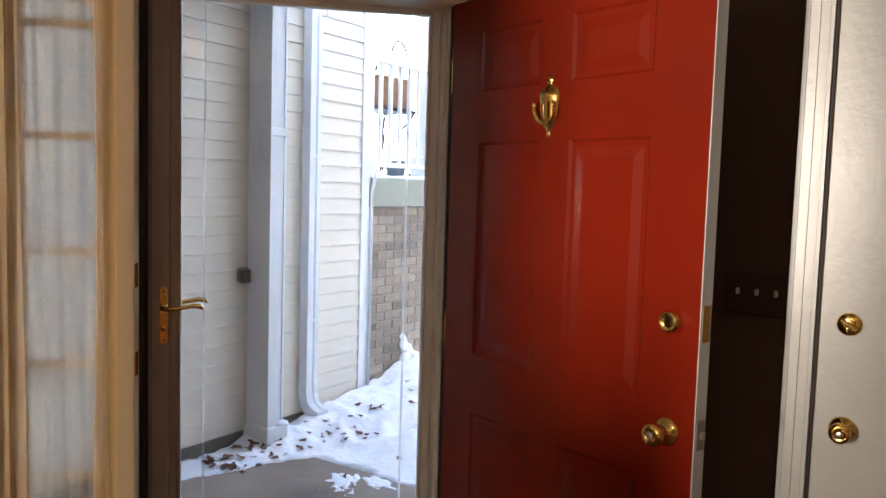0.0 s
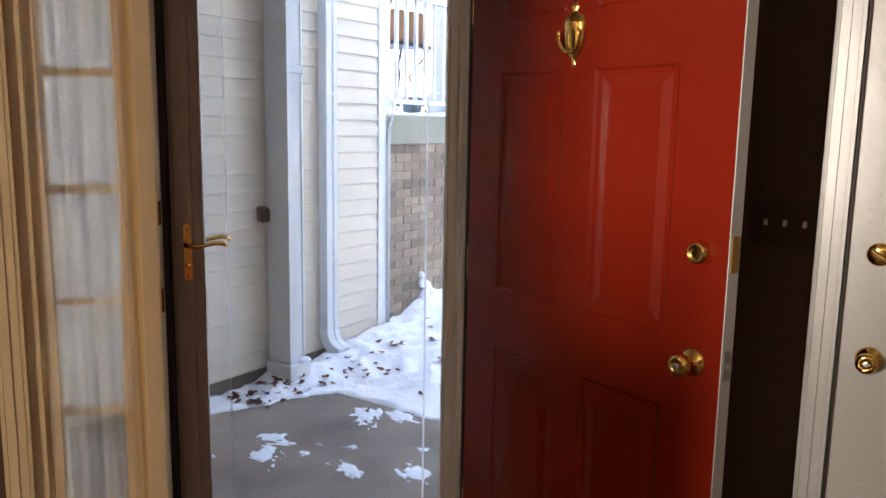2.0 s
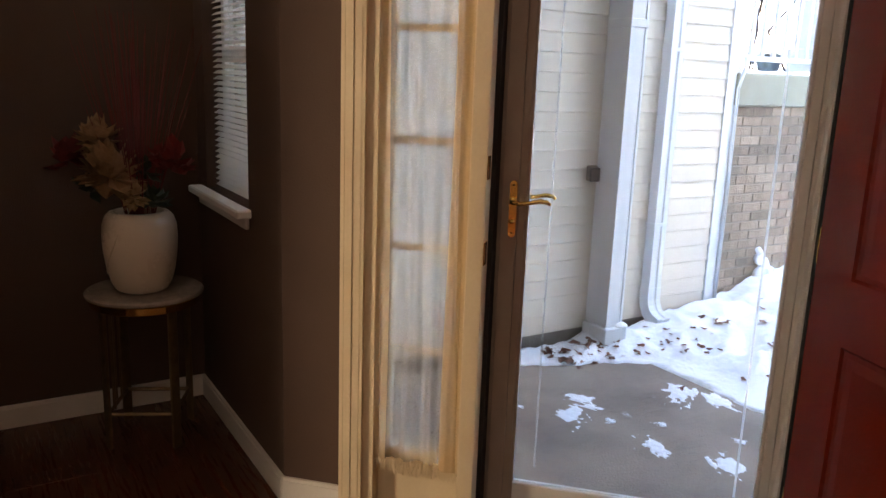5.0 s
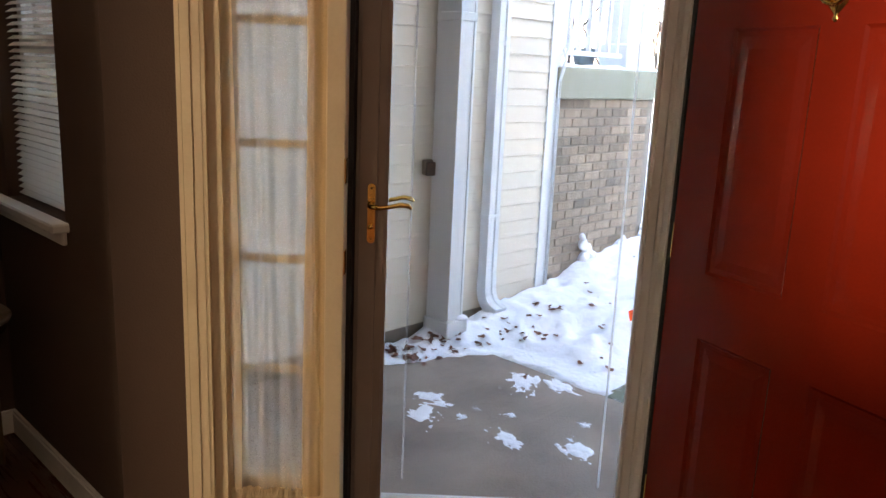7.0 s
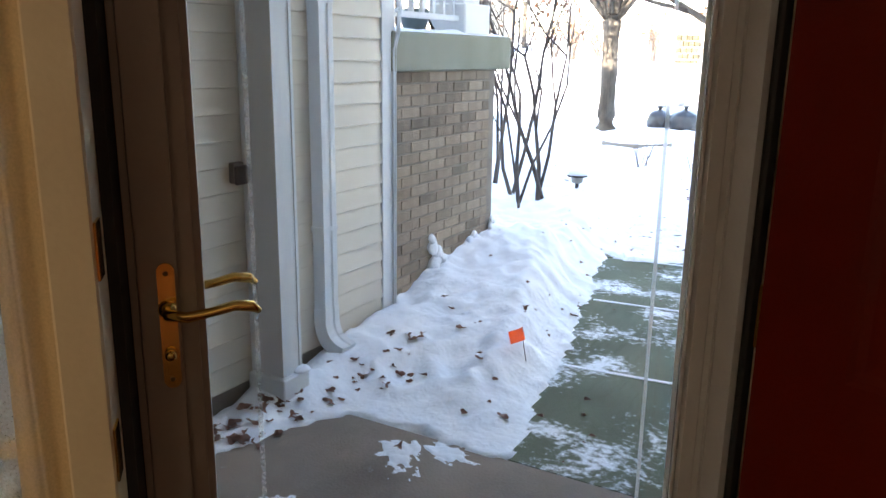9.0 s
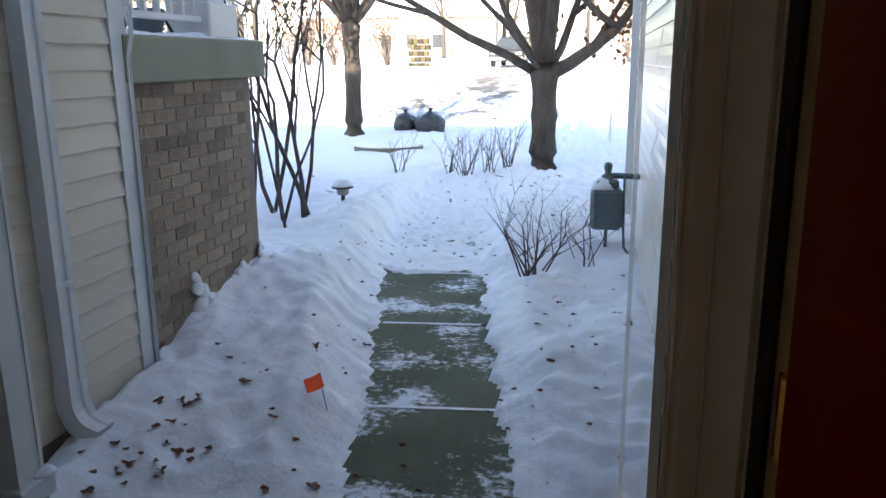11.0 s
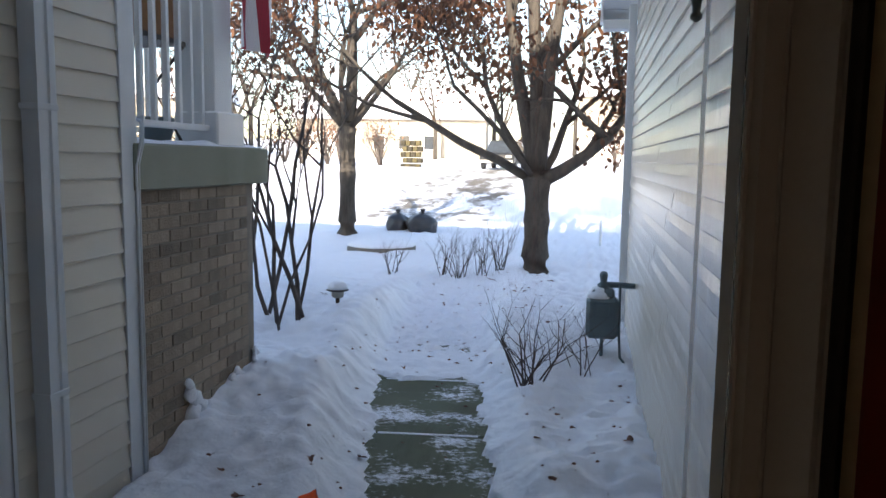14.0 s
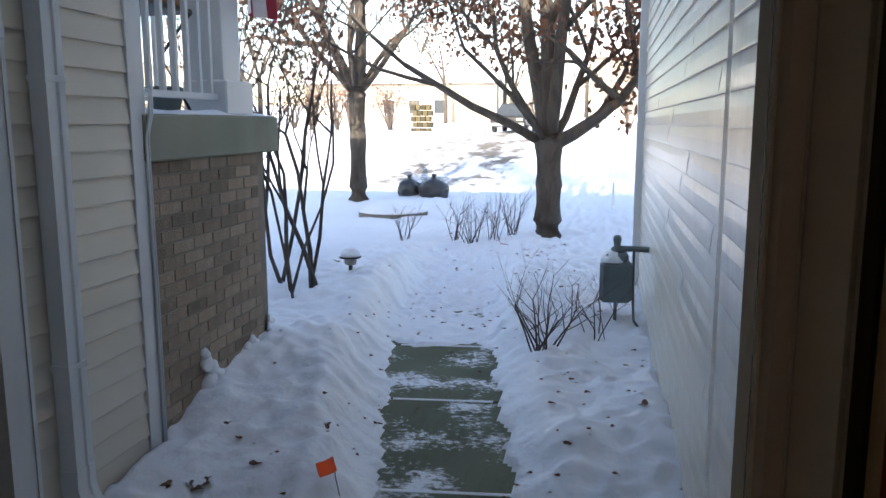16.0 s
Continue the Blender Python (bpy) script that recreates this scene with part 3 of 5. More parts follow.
def lever(n_out, dz):
    pts = [(-0.045, n_out * 0.4 - 0.02, 1.149 + dz), (-0.044, n_out - 0.02, 1.149 + dz), (-0.02, n_out - 0.024, 1.146 + dz), (0.01, n_out - 0.024, 1.151 + dz), (0.04, n_out - 0.022, 1.158 + dz), (0.062, n_out - 0.02, 1.155 + dz), (0.073, n_out - 0.02, 1.147 + dz)]
    return tube(bmesh.new(), pts, [0.010, 0.008, 0.0072, 0.0065, 0.0075, 0.0078, 0.004], 10)
part("lever", lever(-0.055, 0), M_BRASS, storm, "curved brass lever", smooth=True)
part("lever_outside", lever(0.085, 0.0), M_BRASS, storm, "curved brass lever outside", smooth=True)
part("lever_hub", lathe(bmesh.new(), [(0.0125, 0), (0.0125, 0.004), (0.009, 0.010)], 14, Matrix.Translation((-0.047, -0.046, 1.149)) @ pose(0, 0, 0, 90)), M_BRASS, hp, smooth=True)
part("lock_knob", lathe(bmesh.new(), [(0.0085, 0), (0.008, 0.010), (0.005, 0.016)], 12, Matrix.Translation((-0.047, -0.046, 1.085)) @ pose(0, 0, 0, 90)), M_BRASS, storm, smooth=True)

# ---- red front door ----
def panel_door(name, label, m, width, z0, z1, panels, mat_face, thick):
    """A stile-and-rail door with raised panels on its low-y face; x from the hinge."""
    ob = thing(name, label, "door", m, kind="structure")
    bm = bmesh.new()
    xs = sorted({0, width, *[p[0] for p in panels], *[p[1] for p in panels]})
    for a, b in zip(xs, xs[1:]):
        mid, z = (a + b) / 2, z0
        for p in sorted([p for p in panels if p[0] < mid < p[1]], key=lambda p: p[2]):
            cube(bm, a, b, 0, thick, z, p[2])
            z = p[3]
        cube(bm, a, b, 0, thick, z, z1)
    part("leaf", bm, mat_face, ob)
    for a, b, c, d in panels:
        pb = bmesh.new()
        g0, g1 = 0.022, 0.050
        rings = [((a, b, c, d), 0.0), ((a + 0.008, b - 0.008, c + 0.008, d - 0.008), 0.006), ((a + g0, b - g0, c + g0, d - g0), 0.0065), ((a + g1, b - g1, c + g1, d - g1), 0.002)]
        rv = [[pb.verts.new((x, y, z)) for x, z in ((q[0], q[2]), (q[1], q[2]), (q[1], q[3]), (q[0], q[3]))] for q, y in rings]
        for r0, r1 in zip(rv, rv[1:]):
            for i in range(4):
                pb.faces.new((r0[i], r0[(i + 1) % 4], r1[(i + 1) % 4], r1[i]))
        pb.faces.new(rv[-1])
        bk = [pb.verts.new((x, thick, z)) for x, z in ((a, c), (b, c), (b, d), (a, d))]
        pb.faces.new(bk[::-1])
        part("panel", pb, mat_face, ob)
    return ob

def knob_set(parent, x, y, z, m=M_BRASS):
    k = part("knob", lathe(bmesh.new(), [(0.033, 0), (0.034, 0.004), (0.028, 0.009), (0.014, 0.013), (0.012, 0.030), (0.020, 0.036), (0.027, 0.046), (0.028, 0.056), (0.024, 0.064), (0.012, 0.067), (0.011, 0.064)], 28, Matrix.Translation((x, y, z)) @ pose(0, 0, 0, 90)), m, parent, "round polished brass knob", smooth=True)
    part("keyhole", lathe(bmesh.new(), [(0.008, 0), (0.008, 0.002), (0.004, 0.003)], 14, Matrix.Translation((x, y - 0.066, z)) @ pose(0, 0, 0, 90)), M_STEEL, k)
    return k

RED_M = DOOR @ pose(0.815, -0.13, 0, 0, 0, -62.9)
PX = ((0.135, 0.385), (0.495, 0.755))
panels = [(a, b, z0, z1) for a, b in PX for z0, z1 in ((0.30, 0.855), (1.035, 1.675), (1.825, 2.00))]
red = panel_door("door_front", "red six-panel front door standing open inward", RED_M, 0.912, 0.08, 2.10, panels, M_RED, 0.044)
part("door_edge", block(0.912, 0.9145, 0.002, 0.043, 0.08, 2.10), M_WHITEDOOR, red, "unpainted white door edge")
part("bolt_plate", block(0.9145, 0.9165, 0.010, 0.035, 1.205, 1.290, bevel=0.0005), M_BRASS, red, "brass deadbolt plate")
part("latch_plate", block(0.9145, 0.9165, 0.010, 0.035, 0.955, 1.025, bevel=0.0005), M_STEEL, red, "steel latch plate")
part("latch", block(0.9165, 0.927, 0.016, 0.029, 0.98, 1.0, bevel=0.003), M_STEEL, red)
part("deadbolt", lathe(bmesh.new(), [(0.029, 0), (0.0295, 0.006), (0.025, 0.022), (0.022, 0.026), (0.019, 0.026), (0.017, 0.022), (0.010, 0.023)], 28, Matrix.Translation((0.845, 0, 1.245)) @ pose(0, 0, 0, 90)), M_BRASS, red, "brass deadbolt cylinder", smooth=True)
knob_set(red, 0.842, 0, 0.985)
KX, KZ = 0.420, 1.766
kn = part("knocker", lathe(bmesh.new(), [(0.003, -0.085), (0.007, -0.078), (0.004, -0.070), (0.010, -0.062), (0.024, -0.045), (0.030, -0.010), (0.033, 0.025), (0.030, 0.042), (0.012, 0.052), (0.006, 0.060), (0.013, 0.066), (0.007, 0.074), (0.004, 0.085)], 20, Matrix.Translation((KX, 0, KZ)) @ Matrix.Diagonal((1.15, 0.5, 1, 1))), M_BRASS, red, "brass urn-shaped door knocker", smooth=True)
part("knocker_ring", tube(bmesh.new(), [(KX + 0.038 * math.sin(a), -0.022 - 0.006 * math.cos(a), KZ - 0.008 + 0.040 * math.cos(a)) for a in np.linspace(1.15, 5.13, 15)], 0.0052, 8), M_BRASS, kn, smooth=True)
for z in (0.32, 1.10, 1.88):
    part("hinge", block(-0.006, 0.002, 0.001, 0.040, z - 0.05, z + 0.05, bevel=0.001), M_BRASS, red, "brass butt hinge")
    part("hinge_leaf", block(0.8285, 0.8315, -0.147, -0.112, z - 0.05, z + 0.05, bevel=0.001), M_BRASS, frame_ob, "brass hinge leaf")

# ---- hall wall: white door, casing, switch plate ----
wd = panel_door("door_garage", "white flat garage door, closed, with brass locks", pose(WD0, YH + 0.012, 0), 0.82, 0.07, 2.09, [], M_WHITEDOOR, 0.044)
knob_set(wd, 0.072, 0, 0.930)
dbl = part("deadbolt", lathe(bmesh.new(), [(0.031, 0), (0.031, 0.004), (0.027, 0.008), (0.010, 0.010)], 28, Matrix.Translation((0.072, 0, 1.211)) @ pose(0, 0, 0, 90)), M_BRASS, wd, "round brass deadbolt rose", smooth=True)
part("thumb_turn", block(-0.024, 0.024, -0.020, -0.008, -0.005, 0.005, bevel=0.002), M_BRASS, dbl, m=Matrix.Translation((0.072, 0, 1.211)) @ pose(0, 0, 0, 0, 32, 0))
hc = thing("casing_hall", "white moulded casing round the garage door", "casing", Matrix(), kind="structure")
part("casing_left", groove_strip(bmesh.new(), 0.737, 0.807, YH - 0.022, YH, FLOOR, 2.18, CASE), M_WHITEDOOR, hc)
# black strip gives the shade of the gap between casing and door
part("gap_strip", block(0.801, 0.8125, YH - 0.004, YH + 0.10, FLOOR, 2.10), M_SEAL, hc, "black strip standing in for the shaded gap beside the door")
part("casing_head", block(0.737, 1.715, YH - 0.020, YH, 2.105, 2.18, bevel=0.004), M_WHITEDOOR, hc)
part("casing_right", groove_strip(bmesh.new(), 1.645, 1.715, YH - 0.022, YH, FLOOR, 2.105, CASE[::-1]), M_WHITEDOOR, hc)
sw = thing("switch_plate", "dark bronze triple light switch plate", "light switch", pose(0.655, YH, 1.270), block(-0.085, 0.085, -0.006, -0.0005, -0.06, 0.06, bevel=0.002), M_SWITCH)
for x in (-0.05, 0.0, 0.05):
    part("toggle", block(x - 0.005, x + 0.005, -0.016, -0.005, -0.004, 0.014, bevel=0.002), M_WHITETRIM, sw, "pale switch toggle")

# ---- window with blind ----
win = thing("window_room", "small window with a white half-open blind", "window", Matrix(), kind="structure")
w0, w1, wz0, wz1 = WIN
wf = bmesh.new()
for a, b, c, d in ((w0, w0 + 0.04, wz0, wz1), (w1 - 0.04, w1, wz0, wz1), (w0 + 0.04, w1 - 0.04, wz0, wz0 + 0.045), (w0 + 0.04, w1 - 0.04, wz1 - 0.045, wz1), (w0 + 0.04, w1 - 0.04, 1.55, 1.59)):
    cube(wf, a, b, YW + 0.075, YW + 0.115, c, d)
part("window_frame", wf, M_WHITETRIM, win)
pane = part("pane", block(w0 + 0.04, w1 - 0.04, YW + 0.093, YW + 0.097, wz0 + 0.045, wz1 - 0.045), M_GLASS, win)
pane.visible_shadow = False
part("window_sill", block(-2.34, w1 + 0.03, YW - 0.055, YW + 0.075, wz0 - 0.032, wz0 - 0.002, bevel=0.006), M_WHITETRIM, win, "white sill board")
part("apron", block(-2.31, w1 + 0.01, YW - 0.018, YW - 0.001, wz0 - 0.075, wz0 - 0.032, bevel=0.004), M_WHITETRIM, win)
blind = thing("window_blind", "white horizontal slat blind, slats tilted open", "blind", Matrix())
slat = None
for i in range(46):
    z = wz0 + 0.02 + i * 0.0225
    if slat is None:
        sb = bmesh.new()
        cube(sb, w0 + 0.008, w1 - 0.008, -0.012, 0.012, -0.0006, 0.0006)
        slat = part("slat", sb, M_WHITETRIM, blind, m=pose(0, YW + 0.045, z, 34))
    else:
        o = new("slat", slat.data)
        o.parent, o.matrix_basis = blind, pose(0, YW + 0.045, z, 34)
part("headrail", block(w0 + 0.005, w1 - 0.005, YW + 0.025, YW + 0.065, wz1 - 0.04, wz1 - 0.002), M_WHITETRIM, blind)

# ---- baseboards ----
def base_run(p, q, name="baseboard"):
    d = Vector((q[0] - p[0], q[1] - p[1], 0))
    m = Matrix.Translation((p[0], p[1], 0)) @ Matrix.Rotation(math.atan2(d.y, d.x), 4, "Z")
    bm = bmesh.new()
    cube(bm, 0, d.length, -0.014, 0.0, FLOOR, FLOOR + 0.082)
    cube(bm, 0, d.length, -0.010, 0.0, FLOOR + 0.082, FLOOR + 0.095)
    return setting(name, bm, M_WHITETRIM, "white painted baseboard", m)
base_run((XW, YW), A)
base_run(A, dp(-0.566, -0.15))
base_run((XW, -4.0), (XW, YW))
base_run((B[0], YH), (0.735, YH))
base_run((1.717, YH), (3.0, YH))

# ---- corner table with vase ----
TX, TY, TZ = -2.07, 0.96, 0.67
tab = thing("side_table", "small round marble-topped brass side table", "table", pose(TX, TY, 0))
part("tabletop", lathe(bmesh.new(), [(0.205, TZ - 0.022), (0.218, TZ - 0.016), (0.220, TZ - 0.006), (0.214, TZ)], 36), M_MARBLE, tab, "round grey marble top", smooth=False)
part("rim", lathe(bmesh.new(), [(0.196, TZ - 0.055), (0.203, TZ - 0.050), (0.203, TZ - 0.026), (0.198, TZ - 0.022)], 36), M_BRASS, tab, "brass apron ring")
lp = [(0.16 * math.cos(a), 0.16 * math.sin(a)) for a in (0.35, 1.92, 3.49, 5.06)]
for (x, y), a in zip(lp, (0.35, 1.92, 3.49, 5.06)):
    part("leg", block(-0.006, 0.006, -0.019, 0.019, FLOOR, TZ - 0.045, bevel=0.003), M_DARKBRASS, tab, "flat brass strip leg", m=pose(x * 1.12, y * 1.12, 0, 0, 0, math.degrees(a)))
for (x0, y0), (x1, y1) in zip(lp, lp[1:] + lp[:1]):
    part("stretcher", tube(bmesh.new(), [(x0 * 1.1, y0 * 1.1, 0.20), (x1 * 1.1, y1 * 1.1, 0.20)], 0.008, 6), M_DARKBRASS, tab)
for k in range(5):
    a = 3.9 + k * 0.24
    part("spindle", tube(bmesh.new(), [(0.135 * math.cos(a), 0.135 * math.sin(a), 0.20), (0.135 * math.cos(a), 0.135 * math.sin(a), TZ - 0.05)], 0.004, 5), M_DARKBRASS, tab)
vase = thing("vase", "large cream ceramic vase with carved leaf lines", "vase", pose(TX + 0.01, TY - 0.01, TZ + 0.0005))
part("body", lathe(bmesh.new(), [(0.078, 0.0), (0.094, 0.008), (0.110, 0.035), (0.124, 0.085), (0.133, 0.15), (0.137, 0.21), (0.134, 0.258), (0.124, 0.288), (0.108, 0.305), (0.094, 0.309), (0.088, 0.304), (0.085, 0.27)], 40), M_CERAMIC, vase, smooth=True)
for k in range(4):
    pts = []
    for i in range(9):
        u = i / 8
        a = -1.25 + 0.10 * k + 0.55 * u
        z = 0.07 + 0.032 * k * 0.6 + 0.11 * u ** 1.4
        r = 0.1195 + 0.17 * (z - 0.07) if z < 0.15 else 0.1335 + 0.05 * (z - 0.15)
        pts.append(((r + 0.002) * math.cos(a - 0.35), (r + 0.002) * math.sin(a - 0.35), z))
    part("carved_line", tube(bmesh.new(), pts, [0.001, 0.003, 0.004, 0.004, 0.004, 0.004, 0.003, 0.002, 0.001], 6), M_CERAMIC, vase, smooth=True)
bq = thing("dried_bouquet", "dried red grasses with silk flowers in the vase", "bouquet", pose(TX + 0.01, TY - 0.01, TZ + 0.22))
rng = random.Random(11)
gr = bmesh.new()
for i in range(110):
    a, sp_ = rng.uniform(0, 6.28), abs(rng.gauss(0, 0.16))
    h = rng.uniform(0.45, 0.85)
    x, y = math.cos(a) * sp_, math.sin(a) * sp_
    if x < -0.28 or y > 0.24:
        continue
    tube(gr, [(x * 0.15, y * 0.15, 0), (x * 0.5, y * 0.5, h * 0.45), (x, y, h)], [0.0022, 0.0018, 0.0012], 4)
part("red_grass", gr, M_REDGRASS, bq, "spray of thin red grass")
def bloom(cx, cy, cz, r, material, n, seed, name):
    bm, rg = bmesh.new(), random.Random(seed)
    for i in range(n):
        d = Vector((rg.gauss(0, 1), rg.gauss(0, 1), rg.gauss(0.3, 0.8))).normalized()
        q = d.to_track_quat("Z", "Y").to_matrix()
        L, W = r * rg.uniform(0.7, 1.15), r * rg.uniform(0.22, 0.42)
        vs = [bm.verts.new(Vector((cx, cy, cz)) + q @ Vector(p)) for p in ((0, 0, 0), (W, 0.1 * W, L * 0.55), (0.1 * W, 0.3 * W, L), (-W, 0.1 * W, L * 0.55), (0, -0.35 * W, L * 0.55))]
        for f in ((0, 1, 4), (1, 2, 4), (2, 3, 4), (3, 0, 4)):
            bm.faces.new([vs[k] for k in f])
    part(name, bm, material, bq)
for k, (x, y, z, r, mm, n, nm) in enumerate(((-0.10, -0.22, 0.27, 0.11, M_PETAL, 26, "red_flower"), (0.17, 0.10, 0.28, 0.10, M_PETAL, 26, "red_flower"), (0.12, 0.05, 0.31, 0.05, M_PETAL, 18, "red_flower"), (0.03, -0.10, 0.24, 0.125, M_TAN, 90, "tan_bloom"), (0.0, -0.13, 0.36, 0.09, M_TAN, 60, "tan_bloom"), (0.09, -0.03, 0.16, 0.07, M_TAN, 34, "tan_bloom"), (-0.05, -0.16, 0.17, 0.08, M_GREEN, 14, "leaf_spray"), (0.06, 0.02, 0.24, 0.07, M_GREEN, 16, "leaf_spray"), (0.08, 0.05, 0.13, 0.08, M_GREEN, 26, "leaf_spray"), (-0.02, -0.12, 0.30, 0.06, M_PETAL, 16, "red_flower"))):
    bloom(x, y, z, r, mm, n, 20 + k, nm)
# ---- porch and left side ----
post = thing("porch_post", "white boxed porch post on a square plinth", "post", Matrix())
PX0, PX1, PY0, PY1 = XL + 0.018, XL + 0.210, 3.690, 3.812
pf = bmesh.new()
cube(pf, PX0, PX1, PY0, PY1, 0.03, 3.3)
part("shaft", pf, M_VINYL, post)
part("corner_bead", block(PX1 - 0.001, PX1 + 0.004, PY1 - 0.014, PY1 + 0.004, 0.03, 3.3), M_VINYL, post)
part("collar", block(PX0, PX1 + 0.008, PY0 - 0.008, PY1 + 0.008, 1.82, 1.87, bevel=0.003), M_VINYL, post)
part("plinth", block(PX0, PX1 + 0.028, PY0 - 0.028, PY1 + 0.028, PORCH, 0.03, bevel=0.006), M_VINYL, post)
part("snow_lump", lathe(bmesh.new(), [(0.05, 0.0), (0.045, 0.012), (0.025, 0.022), (0.008, 0.026)], 10, Matrix.Translation((PX1 + 0.0, PY1 - 0.005, 0.03))), M_SNOW, post, "snow on the plinth", smooth=True)

ds = thing("downspout", "white corrugated downspout ending in an elbow", "downspout", Matrix())
def rect_duct(bm, path, w, d):
    rings = []
    for i, (p, ang) in enumerate(path):
        q = Matrix.Rotation(ang, 3, "Y")
        c = [(-d / 2, -w / 2), (d / 2, -w / 2), (d / 2, -w / 6), (d / 2 - 0.006, -w / 12), (d / 2 - 0.006, w / 12), (d / 2, w / 6), (d / 2, w / 2), (-d / 2, w / 2)]
        rings.append([bm.verts.new(Vector(p) + q @ Vector((x, y, 0))) for x, y in c])
    for a, b in zip(rings, rings[1:]):
        for k in range(8):
            bm.faces.new((a[k], a[(k + 1) % 8], b[(k + 1) % 8], b[k]))
    bm.faces.new(rings[0][::-1]), bm.faces.new(rings[-1])
    return bm
DY, DX = 4.21, XL + 0.052
part("pipe", rect_duct(bmesh.new(), [((DX, DY, 5.2), 0), ((DX, DY, 0.16), 0)], 0.105, 0.072), M_VINYL, ds)
part("elbow", rect_duct(bmesh.new(), [((DX, DY, 0.20), 0), ((DX, DY, 0.12), 0.0), ((DX + 0.012, DY, 0.07), -0.35), ((DX + 0.035, DY, 0.03), -0.7), ((DX + 0.075, DY, 0.0), -1.05), ((DX + 0.13, DY, -0.02), -1.2)], 0.112, 0.078), M_VINYL, ds)
for z in (1.72, 0.62):
    part("strap", block(XL + 0.002, DX + 0.039, DY - 0.058, DY + 0.058, z - 0.012, z + 0.012, bevel=0.001), M_VINYL, ds)

box = thing("outlet_box", "small grey weatherproof outlet box on the siding", "outlet", pose(XL + 0.018, 3.640, 0.97))
part("body", block(-0.004, 0.030, -0.032, 0.032, -0.045, 0.045, bevel=0.004), M_DARKSTONE, box)
part("cover", block(0.030, 0.052, -0.036, 0.036, -0.050, 0.034, bevel=0.006), M_IRON, box, "dark flip cover")

setting("trim_corner", block(XL - 0.02, XL + 0.022, 4.775, 4.90, -0.3, 5.4, bevel=0.003), M_VINYL, "white corner trim of the siding")
for k, (y, r) in enumerate(((4.872, 0.008), (4.892, 0.006))):
    wire = thing("cable", "thin grey cable running down the corner trim", "cable", Matrix(), tube(bmesh.new(), [(XL + 0.03, y, -0.1), (XL + 0.031, y + 0.004, 0.7), (XL + 0.030, y, 1.50), (XL + 0.045, y + 0.02, 1.60), (XL + 0.03, y + 0.05, 1.70 + 0.03 * k), (XL - 0.02, y + 0.07, 1.72)], r, 6), M_VINYL, smooth=True)

# brick porch base with cap
pier = setting("porch_base", block(XL - 3.2, XL - 0.005, 4.902, 6.208, -0.3, 1.378), M_MORTAR, "tan brick base of the raised porch")
cap = setting("porch_cap", block(XL - 3.2, XL + 0.035, 4.862, 6.375, 1.38, 1.60, bevel=0.008), M_CAP, "weathered grey concrete cap with moss stains")
sn = bmesh.new()
N = 24
sv = [[sn.verts.new((XL - 0.62 + 0.64 * i / 8, 4.90 + 1.45 * j / N, 1.602 + (0.0 if i in (0, 8) or j in (0, N) else 0.022 + 0.018 * nz(i * 0.5, j * 0.4, 1.3, 4)))) for i in range(9)] for j in range(N + 1)]
for a, b in zip(sv, sv[1:]):
    for i in range(8):
        sn.faces.new((a[i], a[i + 1], b[i + 1], b[i]))
thing("cap_snow", "thin layer of snow lying on the cap", "snow", Matrix(), sn, M_SNOW, "stuff", smooth=True)

rail = thing("porch_railing", "white metal porch railing with square balusters", "railing", Matrix())
RX = XL - 0.07
part("top_rail", block(RX - 0.030, RX + 0.030, 4.90, 5.78, 2.47, 2.52, bevel=0.006), M_VINYL, rail)
part("bottom_rail", block(RX - 0.020, RX + 0.020, 4.90, 5.78, 1.685, 1.72, bevel=0.004), M_VINYL, rail)
bal = part("baluster", block(-0.014, 0.014, -0.014, 0.014, 1.72, 2.47, bevel=0.002), M_VINYL, rail, m=pose(RX, 4.965, 0))
for k in range(1, 7):
    o = new("baluster", bal.data)
    o.parent, o.matrix_basis = rail, pose(RX, 4.965 + 0.122 * k, 0)
rail2 = thing("porch_railing", "white metal railing along the porch front", "railing", Matrix())
part("top_rail", block(XL - 3.0, XL - 0.30, 6.06, 6.10, 2.47, 2.51), M_VINYL, rail2)
part("bottom_rail", block(XL - 3.0, XL - 0.30, 6.065, 6.095, 1.69, 1.72), M_VINYL, rail2)
for k in range(24):
    o = new("baluster", bal.data)
    o.parent, o.matrix_basis = rail2, pose(XL - 0.40 - 0.112 * k, 6.08, 0)
pil = thing("porch_pillar", "white square porch pillar with a stepped base", "pillar", Matrix())
part("shaft", block(XL - 0.24, XL - 0.03, 5.78, 6.00, 1.70, 4.6, bevel=0.005), M_VINYL, pil)
part("base", block(XL - 0.27, XL - 0.0, 5.75, 6.10, 1.603, 1.80, bevel=0.010), M_VINYL, pil)

fl = thing("flag", "hanging striped red and white flag on a pole", "flag", Matrix())
part("pole", tube(bmesh.new(), [(XL + 0.0, 5.84, 2.62), (XL + 0.12, 6.45, 3.25)], 0.012, 8), M_WHITETRIM, fl, smooth=True)
for k in range(7):
    bm, prev = bmesh.new(), None
    for j in range(13):
        v = j / 12
        row = []
        for e in (0, 1):
            u = (k + e) / 7
            y = 5.93 + 0.40 * u + 0.03 * v
            x = XL + 0.02 + 0.05 * math.sin(u * 9 + v * 1.5) + 0.06 * u
            row.append(bm.verts.new((x, y, 3.15 + 0.10 * u - (0.95 + 0.13 * u) * v)))
        if prev:
            bm.faces.new((prev[0], prev[1], row[1], row[0]))
        prev = row
    part("stripe", bm, M_FLAGRED if k % 2 == 0 else M_FLAGWHITE, fl, "red stripe" if k % 2 == 0 else "white stripe", smooth=True)

